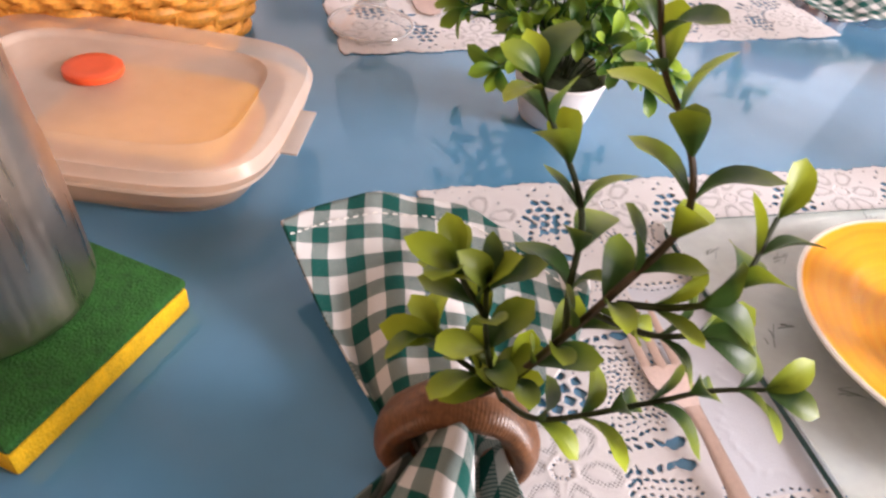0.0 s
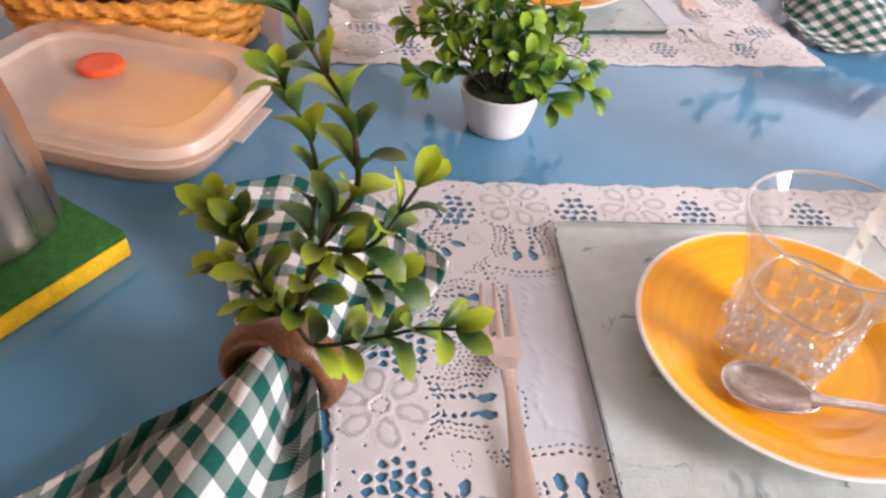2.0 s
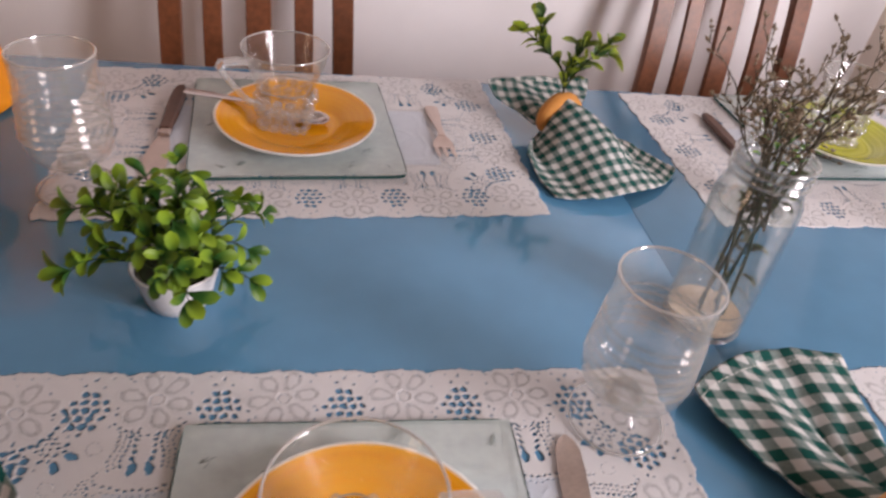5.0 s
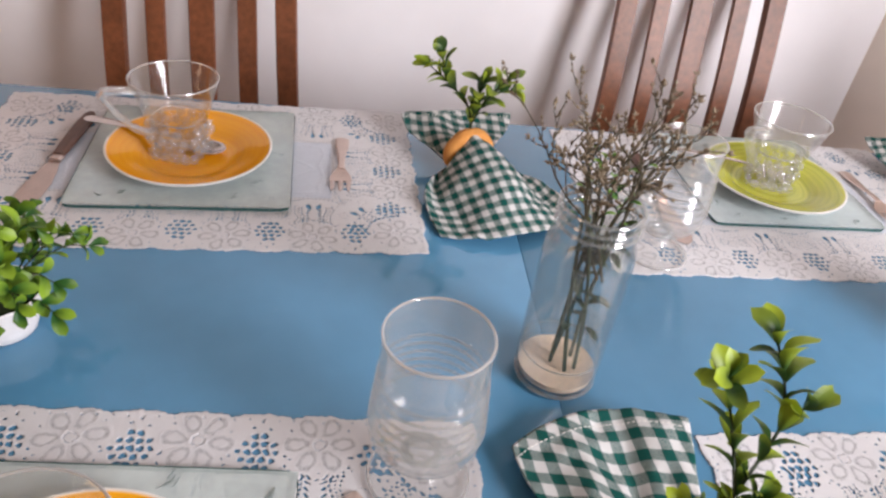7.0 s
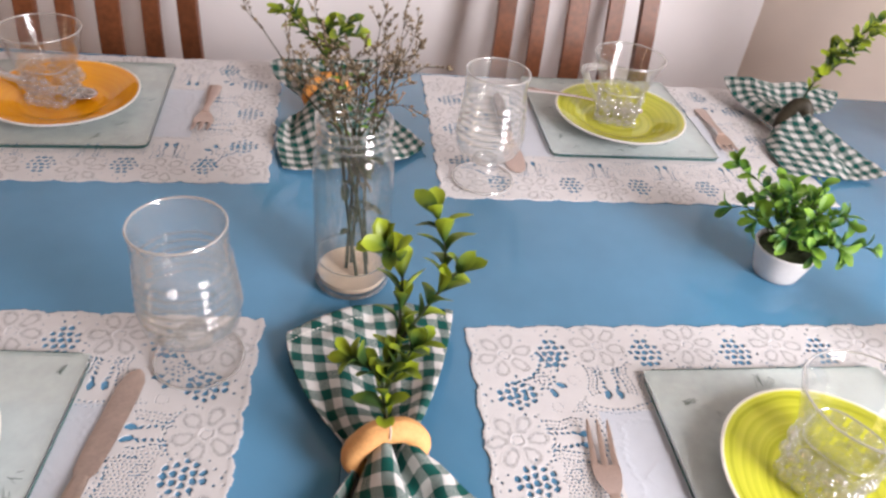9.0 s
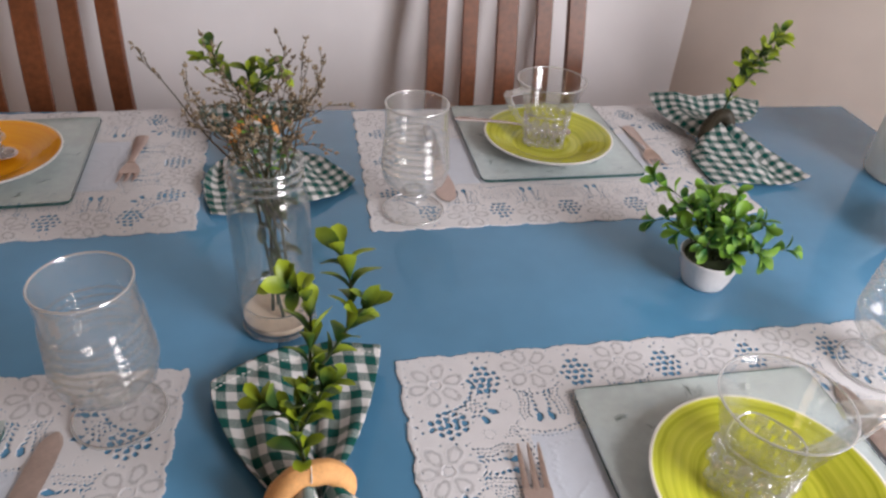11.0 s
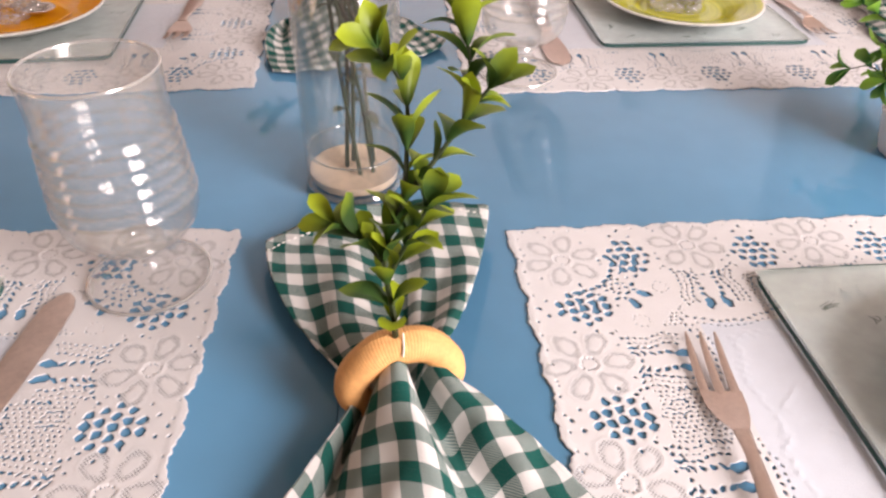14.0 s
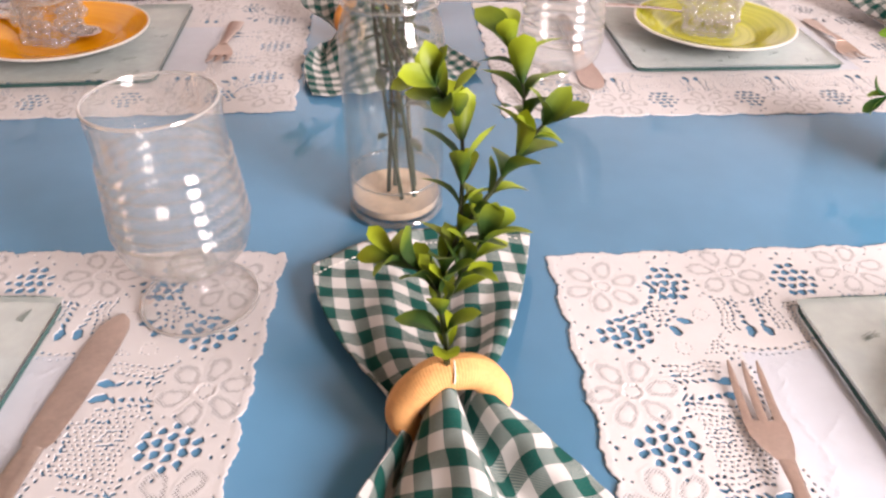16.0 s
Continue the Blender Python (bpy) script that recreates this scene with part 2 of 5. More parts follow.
def radial_glaze(name, colour, dark, white, swirl):
    """A hand-brushed glaze in rings, with an unglazed pale rim."""
    m = mat(name, colour, rough=0.13, spec=0.6)
    n, l, p = nodes(m)
    tc, sep = n.new("ShaderNodeTexCoord"), n.new("ShaderNodeSeparateXYZ")
    l.new(tc.outputs["Object"], sep.inputs[0])
    x, y = sep.outputs[0], sep.outputs[1]
    r = math_node(m, "SQRT", math_node(m, "ADD", math_node(m, "MULTIPLY", x, x), math_node(m, "MULTIPLY", y, y)))
    t = n.new("ShaderNodeTexNoise")
    t.inputs["Scale"].default_value = 14
    l.new(tc.outputs["Object"], t.inputs["Vector"])
    warped = math_node(m, "ADD", math_node(m, "MULTIPLY", r, 1.0), math_node(m, "MULTIPLY", t.outputs["Fac"], 0.016))
    band = n.new("ShaderNodeTexNoise")
    band.noise_dimensions = "1D"
    band.inputs["Scale"].default_value, band.inputs["Detail"].default_value = 130, 3
    l.new(warped, band.inputs["W"])
    fac = n.new("ShaderNodeMapRange")
    fac.inputs["From Min"].default_value, fac.inputs["From Max"].default_value = 0.5 - swirl, 0.5 + swirl
    l.new(band.outputs["Fac"], fac.inputs["Value"])
    c = mix_colour(m, fac.outputs[0], dark, colour)
    edge = n.new("ShaderNodeMapRange")
    edge.inputs["From Min"].default_value, edge.inputs["From Max"].default_value = 0.0935, 0.0955
    l.new(r, edge.inputs["Value"])
    l.new(mix_colour(m, edge.outputs[0], c, white), p.inputs["Base Color"])
    return m


M_PLATE_ORANGE = radial_glaze("orange_glaze", (0.90, 0.42, 0.012), (0.82, 0.30, 0.006), (0.80, 0.74, 0.66), 0.32)
M_PLATE_LIME = radial_glaze("lime_glaze", (0.58, 0.57, 0.05), (0.31, 0.34, 0.015), (0.80, 0.76, 0.66), 0.24)


def gingham():
    """Woven checks: two crossing sets of green stripes on white."""
    m = mat("green_gingham_cotton", (0.7, 0.68, 0.64), rough=0.9, spec=0.2)
    n, l, p = nodes(m)
    tc, sep = n.new("ShaderNodeTexCoord"), n.new("ShaderNodeSeparateXYZ")
    l.new(tc.outputs["UV"], sep.inputs[0])
    stripes = []
    for axis in (0, 1):
        f = math_node(m, "FRACT", math_node(m, "MULTIPLY", sep.outputs[axis], 1 / 0.0202))
        stripes.append(math_node(m, "SMOOTH_MIN", math_node(m, "MULTIPLY", math_node(m, "COMPARE", f, 0.25, 0.25), 1.0), 1.0, 0.01))
    weave = n.new("ShaderNodeTexWave")
    weave.wave_type, weave.bands_direction = "BANDS", "DIAGONAL"
    weave.inputs["Scale"].default_value = 420
    l.new(tc.outputs["UV"], weave.inputs["Vector"])
    both = math_node(m, "MULTIPLY", stripes[0], stripes[1])
    one = math_node(m, "SUBTRACT", math_node(m, "ADD", stripes[0], stripes[1]), math_node(m, "MULTIPLY", both, 2))
    half = math_node(m, "MULTIPLY", one, math_node(m, "ADD", math_node(m, "MULTIPLY", weave.outputs["Fac"], 0.4), 0.50))
    t = n.new("ShaderNodeTexNoise")
    t.inputs["Scale"].default_value = 900
    l.new(tc.outputs["UV"], t.inputs["Vector"])
    thread = math_node(m, "MULTIPLY", math_node(m, "SUBTRACT", t.outputs["Fac"], 0.5), 0.12)
    fac = math_node(m, "ADD", math_node(m, "ADD", both, half), thread)
    l.new(mix_colour(m, fac, (0.58, 0.565, 0.555), (0.002, 0.070, 0.058)), p.inputs["Base Color"])
    bp = n.new("ShaderNodeBump")
    bp.inputs["Strength"].default_value, bp.inputs["Distance"].default_value = 0.35, 0.0006
    l.new(t.outputs["Fac"], bp.inputs["Height"])
    l.new(bp.outputs[0], p.inputs["Normal"])
    return m


M_GINGHAM = gingham()


def leaf_material(name, dark, bright, low, high):
    """Fabric leaves, dark near the stalk and yellowish at the tip, each a little different."""
    m = mat(name, dark, rough=0.42, spec=0.4)
    n, l, p = nodes(m)
    tc, sep, info = n.new("ShaderNodeTexCoord"), n.new("ShaderNodeSeparateXYZ"), n.new("ShaderNodeObjectInfo")
    l.new(tc.outputs["UV"], sep.inputs[0])
    t = n.new("ShaderNodeTexNoise")
    t.inputs["Scale"].default_value = 60
    l.new(tc.outputs["Object"], t.inputs["Vector"])
    v = math_node(m, "ADD", math_node(m, "MULTIPLY", sep.outputs[1], 0.85), math_node(m, "MULTIPLY", info.outputs["Random"], 0.75))
    v = math_node(m, "ADD", v, math_node(m, "MULTIPLY", math_node(m, "SUBTRACT", t.outputs["Fac"], 0.5), 0.5))
    r = n.new("ShaderNodeMapRange")
    r.inputs["From Min"].default_value, r.inputs["From Max"].default_value = low, high
    l.new(v, r.inputs["Value"])
    l.new(mix_colour(m, r.outputs[0], dark, bright), p.inputs["Base Color"])
    # light shines through a leaf
    tr, x = n.new("ShaderNodeBsdfTranslucent"), n.new("ShaderNodeMixShader")
    l.new(mix_colour(m, r.outputs[0], dark, bright), tr.inputs[0])
    x.inputs[0].default_value = 0.25
    l.new(p.outputs[0], x.inputs[1])
    l.new(tr.outputs[0], x.inputs[2])
    l.new(x.outputs[0], n["Material Output"].inputs[0])
    return m


M_LEAF = leaf_material("sprig_leaf", (0.032, 0.080, 0.018), (0.40, 0.50, 0.03), 0.56, 1.38)
M_LEAF_DULL = leaf_material("dried_leaf", (0.016, 0.030, 0.010), (0.060, 0.080, 0.022), 0.4, 1.4)
M_LEAF_BUSH = leaf_material("bush_leaf", (0.026, 0.125, 0.030), (0.25, 0.47, 0.055), 0.40, 1.25)
M_LEAF_POT = leaf_material("pot_leaf", (0.026, 0.105, 0.018), (0.28, 0.43, 0.030), 0.48, 1.38)


def bread_material():
    m = mat("crusty_bread", (0.6, 0.35, 0.15), rough=0.6, bump=0.3, bump_scale=90)
    n, l, p = nodes(m)
    tc, sep = n.new("ShaderNodeTexCoord"), n.new("ShaderNodeSeparateXYZ")
    l.new(tc.outputs["Object"], sep.inputs[0])
    t = n.new("ShaderNodeTexNoise")
    t.inputs["Scale"].default_value, t.inputs["Detail"].default_value = 35, 6
    l.new(tc.outputs["Object"], t.inputs["Vector"])
    d = math_node(m, "ADD", math_node(m, "MULTIPLY", math_node(m, "ABSOLUTE", sep.outputs[0]), 1 / 0.052), math_node(m, "MULTIPLY", math_node(m, "SUBTRACT", t.outputs["Fac"], 0.5), 0.22))
    ramp = n.new("ShaderNodeValToRGB")
    e = ramp.color_ramp.elements
    e[0].position, e[0].color = 0.0, (0.50, 0.22, 0.065, 1)
    e[1].position, e[1].color = 1.0, (0.66, 0.42, 0.24, 1)
    for pos, c in ((0.45, (0.57, 0.29, 0.11, 1)), (0.60, (0.46, 0.21, 0.07, 1)), (0.72, (0.68, 0.44, 0.25, 1)), (0.80, (0.50, 0.25, 0.095, 1)), (0.88, (0.66, 0.42, 0.24, 1))):
        q = e.new(pos)
        q.color = c
    l.new(d, ramp.inputs[0])
    l.new(ramp.outputs[0], p.inputs["Base Color"])
    return m


M_CRUMB = mat("pale_bread_end", (0.74, 0.49, 0.30), rough=0.75, noise_scale=70, amount=0.14, bump=0.35, bump_scale=160)
M_BREAD = bread_material()


# ---- building helpers ----
def thing(name, label, category, where=(0, 0, 0), rz=0.0, group="", kind=""):
    ob = new(name)
    ob.empty_display_size = 0.02
    ob.matrix_basis = pose(*where, 0, 0, rz)
    return tagged(ob, label, category, group, kind)


def part(name, bm, material, parent, label="", smooth=True, m=None):
    """Links a bmesh (or a ready mesh) as one mesh object under a thing or a part."""
    if isinstance(bm, bmesh.types.BMesh):
        me = bpy.data.meshes.new(name)
        bm.to_mesh(me)
        bm.free()
    else:
        me = bm
    if not me.materials:
        me.materials.append(material)
    if smooth and len(me.polygons):
        me.polygons.foreach_set("use_smooth", [True] * len(me.polygons))
        me.set_sharp_from_angle(angle=radians(42))
    ob = new(name, me)
    ob.parent = parent
    if m is not None:
        ob.matrix_basis = m
    if label:
        tagged(ob, label)
    return ob


def lone(name, bm, material, label, category, kind="", group="", where=(0, 0, 0), rz=0.0, smooth=True):
    """A thing of a single mesh."""
    ob = part(name, bm, material, None, smooth=smooth, m=pose(*where, 0, 0, rz))
    return tagged(ob, label, category, group, kind)


def lathe(profile, seg=48, bm=None, shape=None):
    """Turns (r, z) points round the z axis. shape(angle, r, z) may return another radius."""
    bm = bm or bmesh.new()
    rings = []
    for r, z in profile:
        if r < 1e-6:
            rings.append([bm.verts.new((0, 0, z))])
            continue
        ring = []
        for k in range(seg):
            a = 2 * math.pi * k / seg
            q = shape(a, r, z) if shape else r
            ring.append(bm.verts.new((q * math.cos(a), q * math.sin(a), z)))
        rings.append(ring)
    for a, b in zip(rings, rings[1:]):
        if len(a) == 1 and len(b) == 1:
            continue
        for k in range(seg):
            j = (k + 1) % seg
            if len(a) == 1:
                bm.faces.new((a[0], b[j], b[k]))
            elif len(b) == 1:
                bm.faces.new((a[k], a[j], b[0]))
            else:
                bm.faces.new((a[k], a[j], b[j], b[k]))
    return bm


def smooth_line(points, n=6):
    """A Catmull-Rom line through the points."""
    p = [Vector(q) for q in points]
    p = [p[0] * 2 - p[1]] + p + [p[-1] * 2 - p[-2]]
    out = []
    for a, b, c, d in zip(p, p[1:], p[2:], p[3:]):
        for i in range(n):
            t = i / n
            out.append(0.5 * (2 * b + (c - a) * t + (2 * a - 5 * b + 4 * c - d) * t * t + (3 * b - a - 3 * c + d) * t ** 3))
    return out + [p[-2]]


def tube(bm, pts, r0, r1=None, seg=6):
    r1 = r0 if r1 is None else r1
    rings, side = [], None
    for i, q in enumerate(pts):
        way = (pts[min(i + 1, len(pts) - 1)] - pts[max(i - 1, 0)]).normalized()
        if side is None:
            side = way.orthogonal().normalized()
        side = (side - way * side.dot(way)).normalized()
        up = way.cross(side)
        r = r0 + (r1 - r0) * i / (len(pts) - 1)
        rings.append([bm.verts.new(q + (side * math.cos(2 * math.pi * k / seg) + up * math.sin(2 * math.pi * k / seg)) * r) for k in range(seg)])
    for a, b in zip(rings, rings[1:]):
        for k in range(seg):
            bm.faces.new((a[k], a[(k + 1) % seg], b[(k + 1) % seg], b[k]))
    bm.faces.new(rings[0][::-1])
    bm.faces.new(rings[-1])
    return bm


def block(size, centre=(0, 0, 0), bevel=0.002, seg=2, bm=None):
    """A bevelled box."""
    q = bmesh.new()
    bmesh.ops.create_cube(q, size=1.0)
    bmesh.ops.scale(q, vec=size, verts=q.verts)
    if bevel:
        bmesh.ops.bevel(q, geom=q.edges[:], offset=bevel, segments=seg, affect="EDGES", profile=0.5)
    bmesh.ops.translate(q, vec=centre, verts=q.verts)
    if bm is None:
        return q
    me = bpy.data.meshes.new("join")
    q.to_mesh(me)
    q.free()
    bm.from_mesh(me)
    bpy.data.meshes.remove(me)
    return bm


def sheet(fn, nu, nv, uv=None, closed=False, bm=None):
    """A grid surface: fn(u, v) gives the place for u and v from 0 to 1."""
    bm = bm or bmesh.new()
    layer = bm.loops.layers.uv.verify()
    cols = nu if closed else nu + 1
    g = [[bm.verts.new(fn(i / nu, j / nv)) for i in range(cols)] for j in range(nv + 1)]
    for j in range(nv):
        for i in range(nu):
            k = (i + 1) % cols
            f = bm.faces.new((g[j][i], g[j][k], g[j + 1][k], g[j + 1][i]))
            if uv:
                for loop, (a, b) in zip(f.loops, ((i, j), (i + 1, j), (i + 1, j + 1), (i, j + 1))):
                    loop[layer].uv = uv(a / nu, b / nv)
    return bm


def superellipse(a, b, n, t):
    c, s = math.cos(t), math.sin(t)
    return Vector((math.copysign(abs(c) ** (2 / n), c) * a, math.copysign(abs(s) ** (2 / n), s) * b, 0))


def loft(sections, seg=64, bm=None):
    """Skins superellipses: rows of (half x, half y, power, z). A zero half closes the end."""
    bm = bm or bmesh.new()
    rings = []
    for a, b, n, z in sections:
        if a <= 0:
            rings.append([bm.verts.new((0, 0, z))])
        else:
            rings.append([bm.verts.new(superellipse(a, b, n, 2 * math.pi * k / seg) + Vector((0, 0, z))) for k in range(seg)])
    for p, q in zip(rings, rings[1:]):
        for k in range(seg):
            j = (k + 1) % seg
            if len(p) == 1:
                bm.faces.new((p[0], q[j], q[k]))
            elif len(q) == 1:
                bm.faces.new((p[k], p[j], q[0]))
            else:
                bm.faces.new((p[k], p[j], q[j], q[k]))
    return bm


# ---- the room ----
def slab(x0, x1, y0, y1, z0, z1):
    return block((x1 - x0, y1 - y0, z1 - z0), ((x0 + x1) / 2, (y0 + y1) / 2, (z0 + z1) / 2), bevel=0)


FAR, RIGHT, LEFT, BACK, HIGH = 0.85, 1.36, -3.6, -4.2, 2.7
EDGE, JOG = 0.97, 0.28  # a slanting wall cuts off the corner beyond the table
S = dict(kind="structure", smooth=False)
lone("floor", slab(LEFT - 0.15, RIGHT + 0.15, BACK - 0.15, FAR + 0.15, -0.1, 0.0), M_FLOOR, "brown tiled dining room floor", "floor", **S)
lone("ceiling", slab(LEFT, RIGHT, BACK, FAR, HIGH, HIGH + 0.1), M_CEIL, "unseen ceiling, toned down to cut bounced light", "ceiling", **S)
lone("wall_north", slab(LEFT - 0.15, EDGE + 0.12, FAR, FAR + 0.15, 0, HIGH + 0.1), M_WALL, "plain white wall behind the dining chairs", "wall", **S)
lone("wall_northeast", slab(0, math.hypot(RIGHT - EDGE, FAR - JOG) + 0.1, 0, 0.15, 0, HIGH + 0.1), M_CREAM, "plain cream slanting wall beyond the table", "wall", where=(EDGE, FAR, 0), rz=math.degrees(math.atan2(JOG - FAR, RIGHT - EDGE)), **S)


def wall_with_opening(name, axis, at, lo, hi, a, b, z0, z1):
    """A wall along x or y with one opening from a to b and z0 to z1."""
    bm = bmesh.new()
    for p, q, s, t in ((lo, a, 0, HIGH + 0.1), (b, hi, 0, HIGH + 0.1), (a, b, 0, z0), (a, b, z1, HIGH + 0.1)):
        if q - p < 1e-4 or t - s < 1e-4:
            continue
        size = (q - p, 0.15, t - s) if axis == "x" else (0.15, q - p, t - s)
        mid = ((p + q) / 2, at, (s + t) / 2) if axis == "x" else (at, (p + q) / 2, (s + t) / 2)
        block(size, mid, bevel=0, bm=bm)
    lone(name, bm, M_WALL if name == "wall_east" else M_PLASTER, "plain painted wall with an opening for light", "wall", **S)


lone("wall_south", slab(LEFT - 0.15, RIGHT + 0.15, BACK - 0.15, BACK, 0, HIGH + 0.1), M_PLASTER, "unseen beige wall behind the diners, toned down to cut bounce", "wall", **S)
wall_with_opening("wall_east", "y", RIGHT + 0.075, BACK, JOG + 0.1, -1.55, -0.85, 0.85, 2.15)
# unseen wall; its opening is assumed, to hold the added warm fill
wall_with_opening("wall_west", "y", LEFT - 0.075, BACK, FAR, -2.1, -1.1, 0.0, 2.1)

# ---- the table ----
TX0, TX1, TY0, TY1 = -0.905, 1.068, -0.490, 0.454
table = thing("dining_table", "long dining table with a glossy light blue top", "table", (0.0815, -0.018, 0), -1.5)
MID = 0.0815
SEAM = 0.084 - MID
part("tabletop", block((SEAM - 0.0002 - (TX0 - MID), TY1 - TY0, 0.032), ((SEAM - 0.0002 + TX0 - MID) / 2, 0, TOP - 0.016), 0.0008), M_TABLE, table, "glossy blue lacquered top half")
part("tabletop", block((TX1 - MID - SEAM - 0.0002, TY1 - TY0, 0.032), ((SEAM + 0.0002 + TX1 - MID) / 2, 0, TOP - 0.016), 0.0008), M_TABLE, table, "glossy blue lacquered top half")
part("apron", block((1.7, 0.72, 0.09), (0, 0, TOP - 0.0775), 0.003), M_WOOD, table)
for x in (-0.84, 0.84):
    for y in (-0.36, 0.36):
        part("leg", block((0.07, 0.07, TOP - 0.1225), (x, y, (TOP - 0.1225) / 2), 0.006), M_WOOD, table)

# ---- lace mats ----
MAT_W, MAT_D, MAT_T = 0.540, 0.355, 0.0009


def lace_field(gx, gy):
    """How far inside the lace a place is (below zero: a hole or beyond the edge), and how much it is raised."""
    px = gx + 0.0005 * np.sin(gy * 410) + 0.0004 * np.sin(gy * 1130 + gx * 300)
    py = gy + 0.0005 * np.sin(gx * 370) + 0.0004 * np.sin(gx * 1010 - gy * 280)
    a, b = MAT_W / 2, MAT_D / 2
    flower_x, flower_y = (-0.2360, -0.1415, -0.0472, 0.0472, 0.1415, 0.2360), (-0.1385, -0.0405, 0.0405, 0.1385)
    scallop_x = 0.0040 * np.abs(np.sin(np.pi * px / 0.0472 + 0.5 * np.pi)) ** 0.7
    scallop_y = 0.0040 * np.abs(np.sin(np.pi * py / 0.0405 + 0.5 * np.pi)) ** 0.7
    fray = 0.0006 * np.sin(px * 620) * np.sin(py * 590)
    field = np.minimum(a - 0.0040 + scallop_y - np.abs(px), b - 0.0040 + scallop_x - np.abs(py)) + fray
    inset = np.minimum(a - np.abs(px), b - np.abs(py))
    raised, sheer = np.zeros_like(px), np.zeros_like(px)
    cell, x0, y0 = gx[1, 0] - gx[0, 0], gx[0, 0], gy[0, 0]

    def eye(cx, cy, ra, rb, ang=0.0, sharp=2.0):
        """One eyelet: half length, half width, turn; sharp under 2 makes it a diamond."""
        m = max(ra, rb) + 0.004
        i0, i1 = max(int((cx - m - x0) / cell), 0), int((cx + m - x0) / cell) + 2
        j0, j1 = max(int((cy - m - y0) / cell), 0), int((cy + m - y0) / cell) + 2
        w = (slice(i0, i1), slice(j0, j1))
        dx, dy = px[w] - cx, py[w] - cy
        u, v = dx * math.cos(ang) + dy * math.sin(ang), dy * math.cos(ang) - dx * math.sin(ang)
        d = ((np.abs(u / ra) ** sharp + np.abs(v / rb) ** sharp) ** (1 / sharp) - 1) * min(ra, rb)
        field[w] = np.minimum(field[w], d)

    flowers, cells, combs = [], [], []
    for i, x in enumerate(flower_x):
        for j, y in enumerate(flower_y):
            corner = i in (0, 5) and j in (0, 3)
            if corner:
                flowers.append((x, y))
            elif i in (0, 5):
                flowers.append((math.copysign(a - 0.0285, x), y))
            elif j in (0, 3):
                flowers.append((x, math.copysign(b - 0.0285, y)))
    # cells and combs: place on the edge, the way along it and the way inwards
    for s in (-1, 1):
        cells += [(x, s * b, 1, 0, 0, -s) for x in flower_x[1:-1]] + [(s * a, y, 0, 1, -s, 0) for y in flower_y[1:-1]]
        combs += [((x + q) / 2, s * b, 1, 0, 0, -s) for x, q in zip(flower_x, flower_x[1:])] + [(s * a, (y + q) / 2, 0, 1, -s, 0) for y, q in zip(flower_y, flower_y[1:])]
    for n, (fx, fy) in enumerate(flowers):
        dx, dy = px - fx, py - fy
        r, t = np.hypot(dx, dy), np.arctan2(dy, dx) + 0.3 * math.sin(n * 1.7)
        t6 = (t + np.pi / 6 + np.pi / 3) % (np.pi / 3) - np.pi / 6
        along, across = r * np.cos(t6) - 0.0180, r * np.sin(t6)
        petal = np.sqrt((along / 0.0104) ** 2 + (across / (0.0068 + 0.14 * along)) ** 2)
        ring = np.exp(-((petal - 1.08) / 0.10) ** 2) * 0.00022
        oval = 0.00018 * np.clip((0.62 - petal) / 0.15, 0, 1)
        heart = np.exp(-((r - 0.0066) / 0.0010) ** 2) * 0.0004
        raised += np.where(r < 0.030, ring + oval + heart, 0)
        sheer[:] = np.maximum(sheer, np.clip((1.0 - petal) / 0.10, 0, 1) * np.clip((petal - 0.56) / 0.10, 0, 1) * (r < 0.030))
        for k in range(13):
            q = 2 * np.pi * k / 13
            eye(fx + 0.0048 * np.cos(q), fy + 0.0048 * np.sin(q), 0.0011, 0.0006, q)
        # small eyelets between the petals' tips
        for k in range(6):
            q = np.pi / 3 * (k + 0.5) - 0.3 * math.sin(n * 1.7)
            ex, ey = fx + 0.0265 * np.cos(q), fy + 0.0265 * np.sin(q)
            if min(a - abs(ex), b - abs(ey)) > 0.006:
                eye(ex, ey, 0.0012, 0.0010, q)
    for cx, cy, ex, ey, ix, iy in combs:
        at = lambda e, d: (cx + ex * e + ix * d, cy + ey * e + iy * d)
        turn = math.atan2(ey, ex)
        for row, (d, es) in enumerate(((0.0225, (-0.0036, 0.0042)), (0.0300, (-0.0112, -0.0037, 0.0038, 0.0114)), (0.0375, (-0.0150, -0.0075, 0.0, 0.0075, 0.0150)), (0.0450, (-0.0112, -0.0037, 0.0038, 0.0114)), (0.0525, (-0.0070, 0.0, 0.0072)))):
            for e in es:
                size = 0.0034 - 0.06 * abs(e)
                eye(*at(e + 0.0006 * math.sin(row * 5 + e * 900), d), size * 1.02, size * 1.0, turn + 0.5 * math.sin(row * 3 + e * 700), 1.75)
        for e, d, s in ((-0.0215, 0.041, 0.0015), (0.0215, 0.041, 0.0015), (0.0005, 0.0085, 0.0015), (-0.0065, 0.0135, 0.0017), (0.0075, 0.0150, 0.0014), (0.0, 0.0600, 0.0012)):
            eye(*at(e, d), s, s * 0.85, turn)
